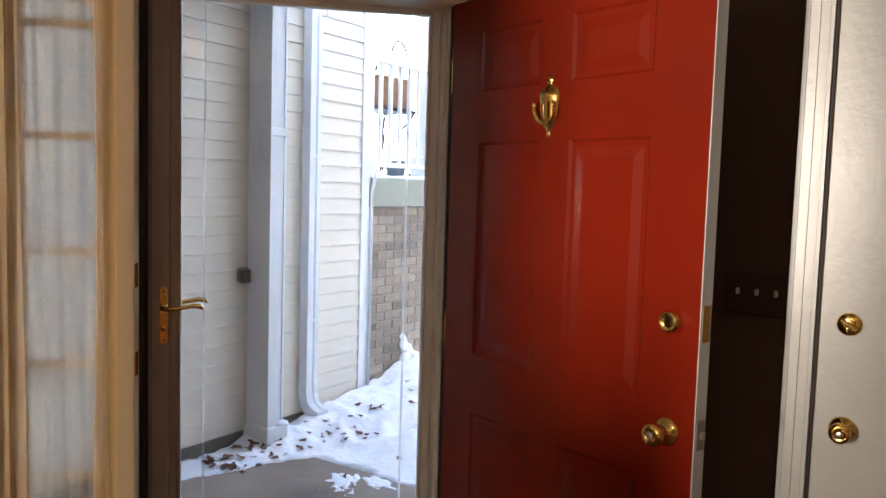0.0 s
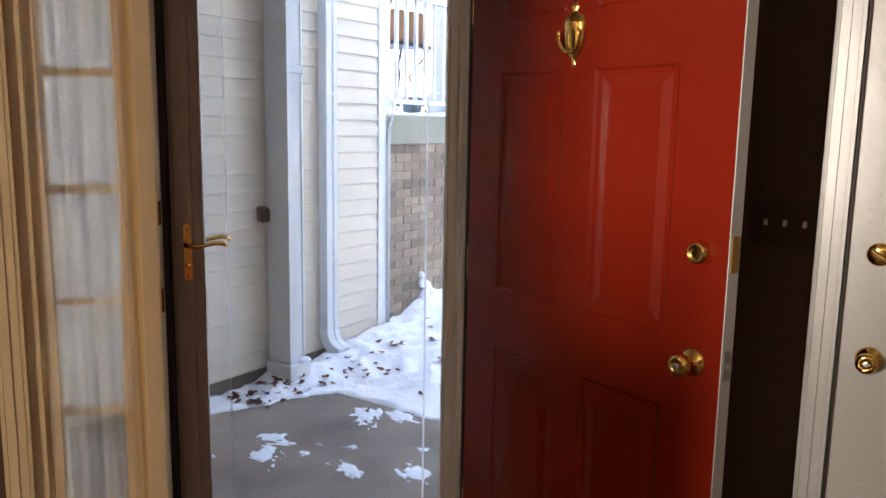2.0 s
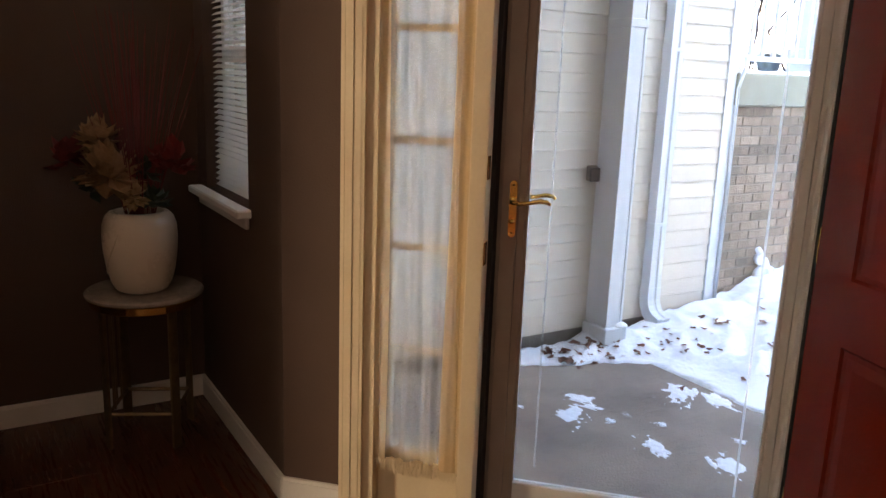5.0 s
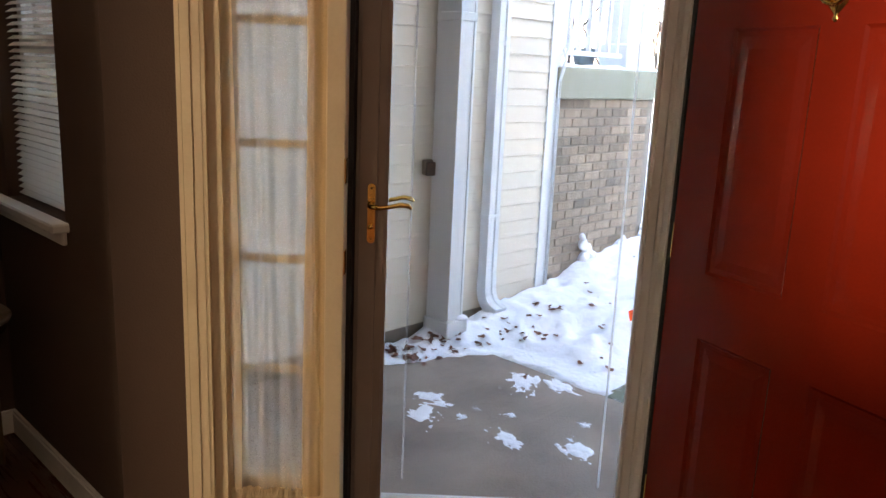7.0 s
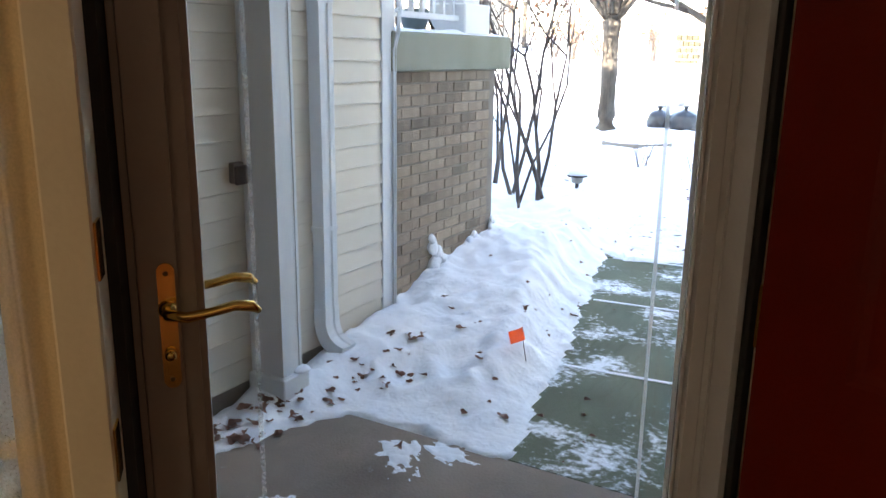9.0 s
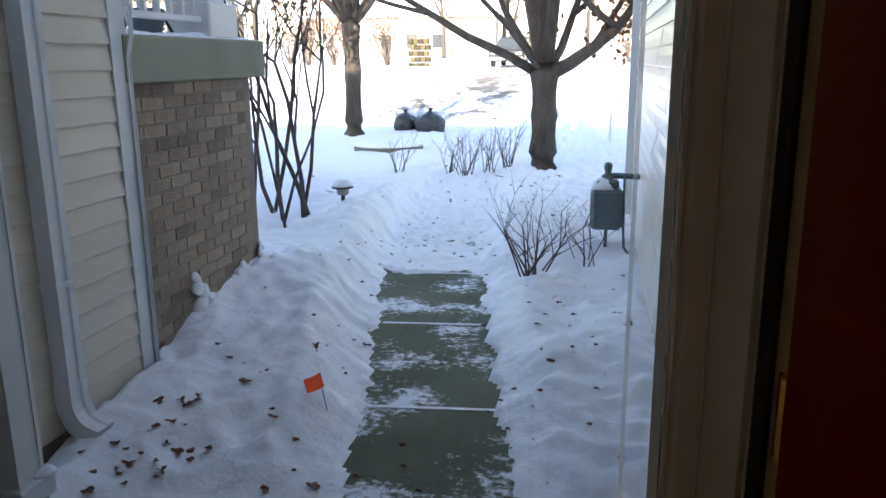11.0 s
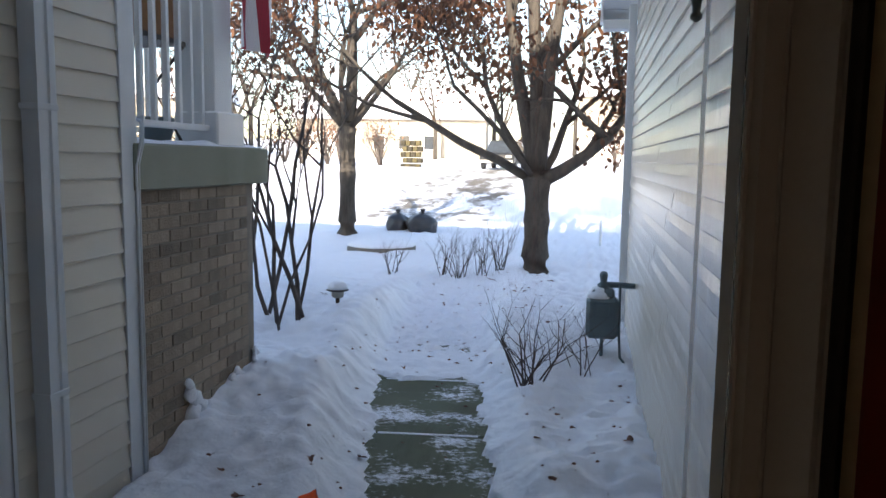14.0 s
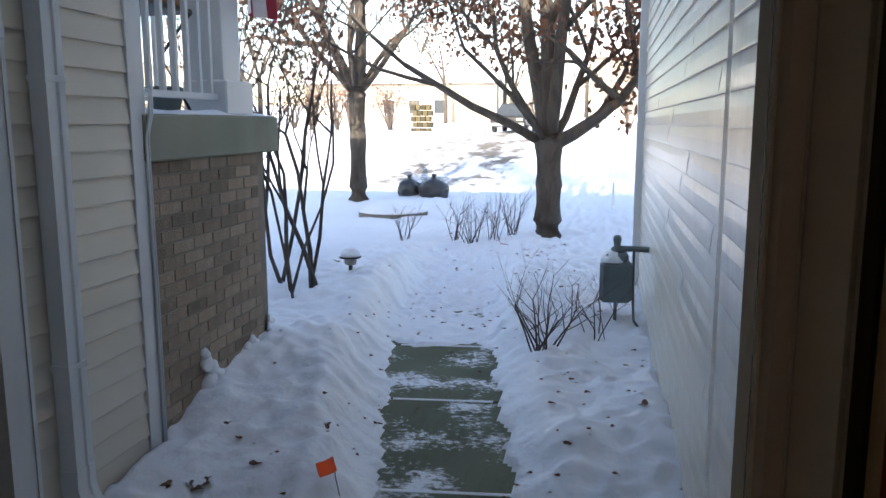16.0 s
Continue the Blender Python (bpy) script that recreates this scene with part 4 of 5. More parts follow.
stand = thing("plant_stand", "black iron plant stand holding a wooden crate", "plant stand", pose(XL - 0.26, 5.36, 1.603))
part("crate", block(-0.13, 0.13, -0.20, 0.20, 0.56, 0.80, bevel=0.008), M_CRATE, stand, "orange-brown wooden crate")
part("tray", block(-0.16, 0.16, -0.24, 0.24, 0.53, 0.555), M_IRON, stand)
for sx in (-1, 1):
    for sy in (-1, 1):
        part("leg", tube(bmesh.new(), [(0.15 * sx, 0.22 * sy, 0.53), (0.06 * sx, 0.06 * sy, 0.30), (0.14 * sx, 0.20 * sy, 0.02), (0.17 * sx, 0.25 * sy, 0.0)], 0.010, 6), M_IRON, stand)
    part("scroll", tube(bmesh.new(), [(0.15 * sx, 0.10 * math.cos(a), 0.95 + 0.13 * math.sin(a)) for a in np.linspace(-0.6, 3.8, 10)], 0.010, 6), M_IRON, stand)
pot = thing("flower_pot", "dark glazed pot on the porch floor", "pot", pose(XL - 0.24, 5.52, 1.603), lathe(bmesh.new(), [(0.06, 0), (0.075, 0.03), (0.09, 0.11), (0.095, 0.14), (0.085, 0.15)], 18), M_METER, smooth=True)
thing("flower_pot", "small dark pot with snow beside the stand", "pot", pose(XL - 0.30, 5.03, 1.603), lathe(bmesh.new(), [(0.06, 0), (0.08, 0.03), (0.09, 0.11), (0.085, 0.12)], 16), M_IRON, smooth=True)

# foundation strip and mulch under the siding
setting("foundation", block(XL - 0.1, XL + 0.006, 1.47, 4.82, -0.3, -0.015), M_DARKSTONE, "grey foundation strip below the siding")

# ---- right side: lantern, eave, downspout, gas meter ----
lan = thing("wall_lantern", "dark metal wall lantern on a curved arm", "lantern", pose(-0.190, 4.20, 1.985))
part("arm", tube(bmesh.new(), [(0.139, 0.0, 0.16), (0.10, 0, 0.10), (0.03, 0, 0.115), (0.0, 0, 0.15)], [0.014, 0.012, 0.012, 0.014], 8), M_LANTERN, lan, smooth=True)
part("wall_plate", lathe(bmesh.new(), [(0.055, 0), (0.055, 0.006), (0.03, 0.015)], 18, Matrix.Translation((0.139, 0, 0.16)) @ pose(0, 0, 0, 0, -90)), M_LANTERN, lan)
part("finial", lathe(bmesh.new(), [(0.006, 0.0), (0.018, 0.010), (0.020, 0.022), (0.012, 0.030), (0.016, 0.06), (0.030, 0.11), (0.048, 0.15), (0.075, 0.165), (0.10, 0.17)], 16), M_LANTERN, lan, smooth=True)
part("gallery", lathe(bmesh.new(), [(0.075, 0.17), (0.095, 0.178), (0.095, 0.195), (0.080, 0.20)], 6), M_LANTERN, lan)
part("lamp_glass", lathe(bmesh.new(), [(0.078, 0.20), (0.108, 0.46), (0.10, 0.465)], 6), M_FROST, lan, "seeded glass panes")
for k in range(6):
    a = k * math.pi / 3
    part("rib", tube(bmesh.new(), [(0.082 * math.cos(a), 0.082 * math.sin(a), 0.195), (0.113 * math.cos(a), 0.113 * math.sin(a), 0.465)], 0.006, 5), M_LANTERN, lan)
part("roof", lathe(bmesh.new(), [(0.13, 0.465), (0.125, 0.48), (0.06, 0.56), (0.02, 0.60), (0.02, 0.63)], 6), M_LANTERN, lan)

rd = thing("downspout", "white downspout at the far garage corner", "downspout", Matrix())
RDX, RDY = XR - 0.045, 9.38
part("pipe", rect_duct(bmesh.new(), [((RDX, RDY, 3.02), math.pi), ((RDX, RDY, -0.02), math.pi)], 0.09, 0.07), M_VINYL, rd)
part("strap", block(RDX - 0.04, XR, RDY - 0.05, RDY + 0.05, 0.72, 0.745), M_VINYL, rd)
def slope(bm, y0):
    for v in bm.verts:
        v.co.z -= (v.co.y - y0) * 1.80 / 5.5
    return bm
sof = thing("gable_soffit", "white slatted soffit under the garage rake", "soffit", Matrix(), kind="structure")
for k in range(26):
    y = 9.8 - 0.2 * k
    z = 3.0 + (9.9 - y) / 5.5 * 1.80
    part("slat", slope(block(XR - 0.315, XR - 0.01, y - 0.094, y + 0.094, z - 0.024, z - 0.006), y), M_VINYL, sof)
part("fascia", block(XR - 0.345, XR - 0.321, 9.70, 9.93, 2.93, 3.20), M_VINYL, sof)
part("gutter_return", block(XR - 0.32, XR + 0.0, 9.72, 9.93, 2.86, 2.95, bevel=0.01), M_VINYL, sof)

MX, MY = -0.36, 7.90
gmeter = thing("gas_meter", "grey-green gas meter with snow on its piping", "gas meter", pose(MX, MY, 0))
body = bmesh.new()
cube(body, -0.130, 0.125, -0.09, 0.09, 0.14, 0.47, bevel=0.03)
part("body", body, M_METER, gmeter)
part("top_case", block(-0.09, 0.09, -0.07, 0.07, 0.47, 0.54, bevel=0.02), M_METER, gmeter)
part("index_face", block(-0.06, 0.05, -0.098, -0.088, 0.32, 0.42, bevel=0.004), M_METER, gmeter)
part("post", tube(bmesh.new(), [(0, 0, -0.16), (0, 0, 0.15)], 0.014, 8), M_METER, gmeter)
part("regulator", lathe(bmesh.new(), [(0.03, 0.51), (0.05, 0.54), (0.05, 0.57), (0.025, 0.59), (0.03, 0.62), (0.035, 0.65), (0.02, 0.675)], 14), M_METER, gmeter, smooth=True)
part("pipe", tube(bmesh.new(), [(0.0, 0, 0.57), (0.12, 0, 0.57), (0.255, 0, 0.565)], 0.024, 10), M_METER, gmeter, smooth=True)
part("riser", tube(bmesh.new(), [(0.13, -0.03, 0.57), (0.135, -0.03, 0.15), (0.145, -0.06, 0.0), (0.20, -0.10, -0.07), (0.215, -0.10, -0.18)], 0.011, 8), M_METER, gmeter, smooth=True)
part("snow_cap", lathe(bmesh.new(), [(0.10, 0.465), (0.09, 0.505), (0.06, 0.545), (0.02, 0.56)], 12, Matrix.Translation((-0.03, 0, 0))), M_SNOW, gmeter, "snow on top", smooth=True)

# ---- walk slabs ----
walk_ob = thing("walkway", "damp concrete garden walk dusted with powder snow", "path", Matrix(), kind="structure")
ys = (3.815, 4.905, 6.095, 7.26, 8.4)
for y0, y1 in zip(ys, ys[1:]):
    sk = 0.10
    pts = [(path_mid(y0) - 0.44, y0 + 0.012 - sk * 0.44), (path_mid(y0) + 0.44, y0 + 0.012 + sk * 0.44), (path_mid(y1) + 0.44, y1 - 0.012 + sk * 0.44), (path_mid(y1) - 0.44, y1 - 0.012 - sk * 0.44)]
    if y0 < 4:
        pts[0], pts[1] = (path_mid(y0) - 0.44, 3.81), (path_mid(y0) + 0.44, 3.81)
    part("slab", prism(bmesh.new(), pts, PORCH - 0.1, PORCH - 0.002), M_WALK, walk_ob)
for y in ys[1:4]:
    x0, x1 = path_mid(y) - 0.30, path_mid(y) + 0.31
    part("joint_snow", prism(bmesh.new(), [(x0, y - 0.013 - 0.030), (x1, y - 0.013 + 0.031), (x1, y + 0.012 + 0.031), (x0, y + 0.012 - 0.030)], PORCH - 0.05, PORCH + 0.002), M_SNOW, walk_ob, "snow lying in the joint")

# ---- snow patches on the porch ----
def snow_patch(cx, cy, r, stretch, ang, seed):
    """A thin ragged sheet: low noise relief that sinks into the slab at its edge."""
    bm, N = bmesh.new(), 44
    m, grid = pose(0, 0, 0, 0, 0, ang), []
    for i in range(N + 1):
        row = []
        for k in range(N + 1):
            u, v = 2.6 * i / N - 1.3, 2.6 * k / N - 1.3
            n = noise.noise(Vector((u * 1.6, v * 1.6, seed))) + 0.7 * noise.noise(Vector((u * 4.5, v * 4.5, seed + 9))) + 0.4 * noise.noise(Vector((u * 11, v * 11, seed + 5)))
            f = 0.52 - math.hypot(u, v) + 0.55 * n
            row.append(bm.verts.new(m @ Vector((u * r * stretch, v * r, max(-0.004, min(0.006, 0.02 * f))))))
        grid.append(row)
    for i in range(N):
        for k in range(N):
            q = (grid[i][k], grid[i + 1][k], grid[i + 1][k + 1], grid[i][k + 1])
            if max(w.co.z for w in q) > 0:
                bm.faces.new(q)
    bmesh.ops.delete(bm, geom=[w for w in bm.verts if not w.link_faces], context="VERTS")
    return thing("snow_patch", "thin patch of trodden snow on the porch slab", "snow", pose(cx, cy, PORCH - 0.001), bm, M_SNOW, group="snow patches on the slab", smooth=True)
for k, (x, y, r, st, a) in enumerate(((-1.86, 3.06, 0.13, 1.5, 20), (-1.72, 2.87, 0.13, 1.6, -35), (-1.30, 3.00, 0.11, 1.5, -20), (-0.99, 3.17, 0.13, 1.4, -25), (-1.60, 3.02, 0.045, 1.3, 0), (-1.45, 3.22, 0.04, 1.3, 40), (-1.15, 3.42, 0.05, 1.4, 10), (-1.68, 3.60, 0.15, 1.5, -50), (-1.50, 3.72, 0.12, 1.7, -20), (-1.95, 2.70, 0.05, 1.5, 15))):
    snow_patch(x, y, r, st, a, 40 + k)

# frozen lump clinging to the brick
def lump(name, label, x, y, z, pts, seed):
    bm, rg = bmesh.new(), random.Random(seed)
    for px, py, pz, r in pts:
        bmesh.ops.create_icosphere(bm, subdivisions=2, radius=r, matrix=Matrix.Translation((px, py, pz)) @ Matrix.Diagonal((0.55, 1, 1.1, 1)))
    for v in bm.verts:
        v.co += Vector((nz(v.co.y * 20, v.co.z * 20, 1, seed), nz(v.co.z * 22, v.co.x * 22, 1, seed + 1), nz(v.co.x * 25, v.co.y * 25, 1, seed + 2))) * 0.022
    return thing(name, label, "snow", pose(x, y, z), bm, M_SNOW, smooth=True)
lump("snow_clump", "wind-packed snow clinging to the brick base", XL + 0.02, 5.36, 0.16, [(0, 0, 0.0, 0.06), (0, 0.03, 0.07, 0.05), (0, -0.02, 0.12, 0.045), (0, -0.035, 0.18, 0.03), (0, 0.07, 0.05, 0.04), (0, 0.1, 0.0, 0.05)], 2)
lump("snow_clump", "small ridge of snow against the brick", XL + 0.02, 5.86, 0.20, [(0, 0, 0, 0.05), (0, 0.04, 0.05, 0.035), (0, 0.08, 0.0, 0.05)], 6)
lump("snow_clump", "small ridge of snow against the brick", XL + 0.02, 6.16, 0.26, [(0, 0, 0, 0.04), (0, 0.03, 0.05, 0.03)], 9)

# ---- dead leaves ----
def leaf_mesh(seed):
    bm, rg = bmesh.new(), random.Random(seed)
    NS, ring = 14, []
    for i in range(NS):
        a = 2 * math.pi * i / NS
        r = 0.027 * (0.8 + 0.35 * math.cos(3 * a + seed) + rg.uniform(-0.15, 0.15))
        ring.append(bm.verts.new((r * math.cos(a) * 1.25, r * math.sin(a), 0.006 * math.cos(2 * a + seed) + 0.004 + rg.uniform(0, 0.005))))
    c = bm.verts.new((0, 0, 0.002))
    for i in range(NS):
        bm.faces.new((ring[i], ring[(i + 1) % NS], c))
    me = mesh_of("dead_leaf", bm, M_FADEDLEAF)
    return me
LEAVES = [leaf_mesh(k) for k in range(5)]
rng = random.Random(21)
def put_leaf(x, y, s=1.0, z=None):
    o = new("dead_leaf", LEAVES[rng.randrange(5)])
    o.matrix_basis = pose(x, y, (max(ground_z(x, y), PORCH if -2.4 < x and y < 3.8 else -9) if z is None else z) + 0.004, rng.uniform(-14, 14), rng.uniform(-14, 14), rng.uniform(0, 360)) @ Matrix.Scale(s * rng.uniform(0.6, 1.15), 4)
    tagged(o, "curled brown dead leaf lying on the snow", "leaf", "dead leaves on the snow")
for x, y, s in ((-0.235, 5.80, 1.3), (-0.74, 5.80, 1.0), (-2.30, 5.05, 1.1), (-1.68, 5.55, 1.0), (-1.80, 5.10, 1.0), (-2.0, 4.70, 0.9), (-2.15, 4.55, 0.8), (-1.75, 4.45, 1.0), (-2.2, 4.95, 0.7), (-1.95, 4.25, 1.0), (-1.62, 4.35, 0.8), (-2.05, 4.05, 1.0), (-1.45, 4.10, 0.9), (-1.62, 4.05, 0.9), (-0.30, 6.9, 0.9), (-0.55, 6.2, 0.8), (-0.15, 6.9, 0.9), (-0.62, 5.2, 0.8), (-0.4, 5.0, 0.7), (-1.9, 7.5, 0.9), (-1.5, 7.7, 0.8), (-1.72, 3.66, 0.9), (-1.05, 3.9, 0.8)):
    put_leaf(x, y, s)
for k in range(26):
    put_leaf(rng.uniform(-2.47, -2.22), rng.uniform(3.22, 3.66), rng.uniform(0.8, 1.25))
for k in range(46):
    u = rng.random()
    x, y = -2.42 + rng.uniform(-0.06, 0.22) + 0.35 * u * rng.random(), 3.25 + 1.25 * u
    put_leaf(x, y, rng.uniform(0.55, 0.95))
for k in range(46):
    y = rng.uniform(7.5, 15)
    x = path_mid(y) + rng.gauss(0, 1.0)
    if x < -0.15:
        put_leaf(x, y, rng.uniform(0.7, 1.1))

# small bark and leaf bits on the trodden snow
vs, fs = [], []
for k in range(420):
    y = rng.uniform(3.9, 13)
    x = path_mid(y) + rng.gauss(0, 0.75)
    if not -2.5 < x < -0.1 or (y < 7.2 and abs(x - path_mid(y)) < 0.3 and rng.random() < 0.7):
        continue
    z, s, a = max(ground_z(x, y), PORCH if y < 7.2 and abs(x - path_mid(y)) < 0.3 else -1), rng.uniform(0.006, 0.016), rng.uniform(0, 6.28)
    b = len(vs)
    for i in range(3):
        vs.append((x + s * math.cos(a + 2.1 * i) * (2 if i == 0 else 1), y + s * math.sin(a + 2.1 * i), z + 0.003))
    vs.append((x, y, z + 0.003 + s * 0.8))
    fs += [(b, b + 1, b + 3), (b + 1, b + 2, b + 3), (b + 2, b, b + 3)]
bits = bpy.data.meshes.new("leaf_litter")
bits.from_pydata(vs, [], fs)
bits.materials.append(M_FADEDLEAF)
tagged(new("leaf_litter", bits), "scattered dark bits of bark and leaf", "leaf litter", kind="stuff")

# marker flag
mf = thing("marker_flag", "small orange utility marker flag on a bent wire", "marker flag", pose(-1.60, 4.62, -0.13))
part("wire", tube(bmesh.new(), [(0.03, 0, -0.06), (0.035, 0, 0.05), (0.01, 0, 0.18), (0, 0, 0.275)], 0.0022, 5), M_WIRE, mf)
fb = bmesh.new()
fv = [[fb.verts.new((-0.085 * u + 0.018 * v, -0.012 * math.sin(u * 5), 0.275 - 0.048 * u - 0.07 * v + 0.006 * v * v)) for v in (0, 0.5, 1)] for u in (0, 0.25, 0.5, 0.75, 1)]
for a, b in zip(fv, fv[1:]):
    for i in range(2):
        fb.faces.new((a[i], a[i + 1], b[i + 1], b[i]))
part("flag", fb, M_ORANGE, mf, "orange plastic flag", smooth=True)

# path light
pl = thing("path_light", "low garden path light capped with snow", "garden light", pose(-2.76, 8.45, ground_z(-2.76, 8.45) - 0.01))
part("stake", tube(bmesh.new(), [(0, 0, -0.1), (0, 0, 0.07)], 0.02, 8), M_IRON, pl)
part("lens", lathe(bmesh.new(), [(0.045, 0.06), (0.055, 0.07), (0.06, 0.12), (0.055, 0.13)], 16), M_BLUEBIN, pl, smooth=True)
part("hood", lathe(bmesh.new(), [(0.10, 0.125), (0.105, 0.135), (0.07, 0.155), (0.03, 0.165)], 18), M_IRON, pl, smooth=True)
part("snow_cap", lathe(bmesh.new(), [(0.095, 0.142), (0.09, 0.175), (0.06, 0.205), (0.02, 0.215)], 16), M_SNOW, pl, "cap of snow", smooth=True)

# ---- trees and shrubs ----
def grow(bm, p, d, r, length, depth, rg, tips, bend=0.25, kids=2, shrink=0.68, up=0.1, seg=6, spread=0.7):
    pts, rad, cur, dirv = [p.copy()], [r], p.copy(), d.normalized()
    steps = 4
    for i in range(steps):
        dirv = (dirv + Vector((rg.gauss(0, bend), rg.gauss(0, bend), rg.gauss(up, bend))) * 0.5).normalized()
        cur = cur + dirv * (length / steps)
        pts.append(cur.copy()), rad.append(r * (1 - 0.45 * (i + 1) / steps))
    tube(bm, pts, rad, seg if r > 0.02 else 4)
    if depth == 0:
        tips.append(cur), tips.append(pts[2])
        return
    for k in range(kids + (1 if rg.random() < 0.4 else 0)):
        at = rg.choice((2, 3, 4)) if k else 4
        nd = (dirv + Vector((rg.gauss(0, spread), rg.gauss(0, spread), rg.gauss(0.05, spread * 0.7)))).normalized()
        grow(bm, pts[at].copy(), nd, rad[at] * rg.uniform(0.6, 0.85), length * shrink * rg.uniform(0.75, 1.15), depth - 1, rg, tips, bend, kids, shrink, up, seg, spread)

def leaf_cloud(tips, n, size, spread, rg):
    vs, fs = [], []
    for i in range(n):
        c = rg.choice(tips) + Vector((rg.gauss(0, spread), rg.gauss(0, spread), rg.gauss(-0.30, spread)))
        q = Euler((rg.uniform(0, 6.28), rg.uniform(0, 6.28), rg.uniform(0, 6.28))).to_matrix()
        s = size * rg.uniform(0.6, 1.3)
        b = len(vs)
        for p in ((-0.9, 0, 0), (-0.35, -0.5, 0.12), (0.3, -0.42, 0.1), (1.0, 0, 0), (0.35, 0.5, 0.14), (-0.3, 0.42, 0.12)):
            vs.append(c + q @ (Vector(p) * s))
        fs += [(b, b + 1, b + 2, b + 3), (b, b + 3, b + 4, b + 5)]
    me = bpy.data.meshes.new("crown")
    me.from_pydata([tuple(v) for v in vs], [], fs)
    me.materials.append(M_LEAF)
    return me

def tree_at(label, x, y, limbs, trunk, leaves, seed, twig_depth=3):
    """trunk: (radius, fork height); limbs: (direction, radius, length)."""
    rg = random.Random(seed)
    z = ground_z(x, y) - 0.15
    ob = thing("tree", label, "tree", pose(x, y, z))
    bm = bmesh.new()
    r, h = trunk
    tube(bm, [(0, 0, 0), (0, 0, 0.15), (0, 0, 0.4), (0.01, 0, h * 0.6), (0.0, 0, h), (0, 0, h + 0.15)], [r * 1.35, r * 1.12, r * 1.0, r * 0.92, r * 1.0, r * 0.75], 14)
    part("trunk", bm, M_BARK, ob, smooth=True)
    tips = []
    for d, lr, ll, crook in limbs:
        lb = bmesh.new()
        grow(lb, Vector((0, 0, h - 0.05)), Vector(d), lr, ll, twig_depth, rg, tips, crook, 2, 0.68, 0.08, 7, 0.62)
        part("limb", lb, M_BARK, ob, smooth=True)
    tips = [p for p in tips if p.z > h + (0.25 if p.x ** 2 + p.y ** 2 > 1.6 else 0.8) and (p.x ** 2 + p.y ** 2 > 0.8 or p.z > h + 2.6)]
    if leaves:
        cr = new("crown", leaf_cloud(tips, leaves[0], leaves[1], leaves[2], rg))
        cr.parent = ob
        tagged(cr, "clusters of dry brown leaves", kind="stuff")
    return ob

tree_at("spreading oak with dry brown leaves still on it", -1.25, 13.1, (((-0.20, 0.1, 1.0), 0.12, 3.2, 0.09), ((-0.01, 0.1, 1.0), 0.14, 3.4, 0.07), ((0.12, -0.05, 1.0), 0.11, 3.2, 0.07), ((-1.6, 0.1, 0.85), 0.075, 2.6, 0.14), ((1.0, 0.0, 0.65), 0.11, 1.6, 0.2), ((0.6, 0.5, 1.0), 0.07, 2.0, 0.2), ((-0.8, 0.6, 1.1), 0.06, 2.3, 0.2), ((-0.5, -0.6, 1.0), 0.05, 1.9, 0.2)), (0.215, 1.52), (21000, 0.056, 0.30), 7, 5)
tree_at("slim leafless street tree with a grey trunk", -5.55, 17.6, (((-0.40, 0.0, 1.0), 0.13, 2.4, 0.15), ((0.08, 0.2, 1.0), 0.16, 2.6, 0.1), ((-0.9, -0.2, 0.9), 0.08, 2.2, 0.2), ((0.8, 0.1, 0.9), 0.075, 2.0, 0.2), ((0.0, -0.5, 1.0), 0.08, 2.0, 0.2), ((0.5, 0.3, 1.0), 0.07, 1.8, 0.2)), (0.20, 2.35), (3800, 0.052, 0.40), 12, 6)

def shrub_at(label, x, y, stems, height, rad, seed, lean=0.35, depth=2, kids=2, bend=0.15, material=M_TWIG, spread=0.55):
    rg = random.Random(seed)
    ob = thing("shrub", label, "shrub", pose(x, y, ground_z(x, y) - 0.05))
    tips = []
    for k in range(stems):
        a = rg.uniform(0, 6.28)
        bm = bmesh.new()
        grow(bm, Vector((rg.uniform(-0.08, 0.08), rg.uniform(-0.08, 0.08), 0)), Vector((math.cos(a) * lean, math.sin(a) * lean, 1)), rad * rg.uniform(0.75, 1.1), height * rg.uniform(0.75, 1.1), depth, rg, tips, bend, kids, 0.62, 0.12, 6, spread)
        part("stem", bm, material, ob, smooth=True)
    return ob, tips
# tall multi-stemmed shrub by the porch corner
for k, (x, y, st) in enumerate(((-3.25, 7.95, 2), (-3.02, 7.6, 3), (-2.95, 7.95, 3), (-3.6, 8.4, 3))):
    shrub_at("tall bare many-stemmed shrub beside the brick porch", x, y, st, 1.7, 0.023, 83 + k, 0.26, 4, 3, 0.25, spread=0.52)
ob, tips = shrub_at("low bare shrub growing out of the snow", -0.87, 6.85, 13, 0.40, 0.008, 41, 0.55, 2, 2, 0.12)
shrub_at("low bare shrub growing out of the snow", -0.48, 7.6, 6, 0.40, 0.006, 42, 0.6, 2)
for k, (x, y, n, h) in enumerate(((-3.15, 12.1, 6, 0.36), (-2.23, 12.2, 12, 0.42), (-1.95, 12.6, 9, 0.40), (-1.80, 13.2, 12, 0.45), (-2.45, 12.4, 8, 0.40))):
    shrub_at("small bare twiggy bush in the snow", x, y, n, h, 0.008, 50 + k, 0.35, 2)

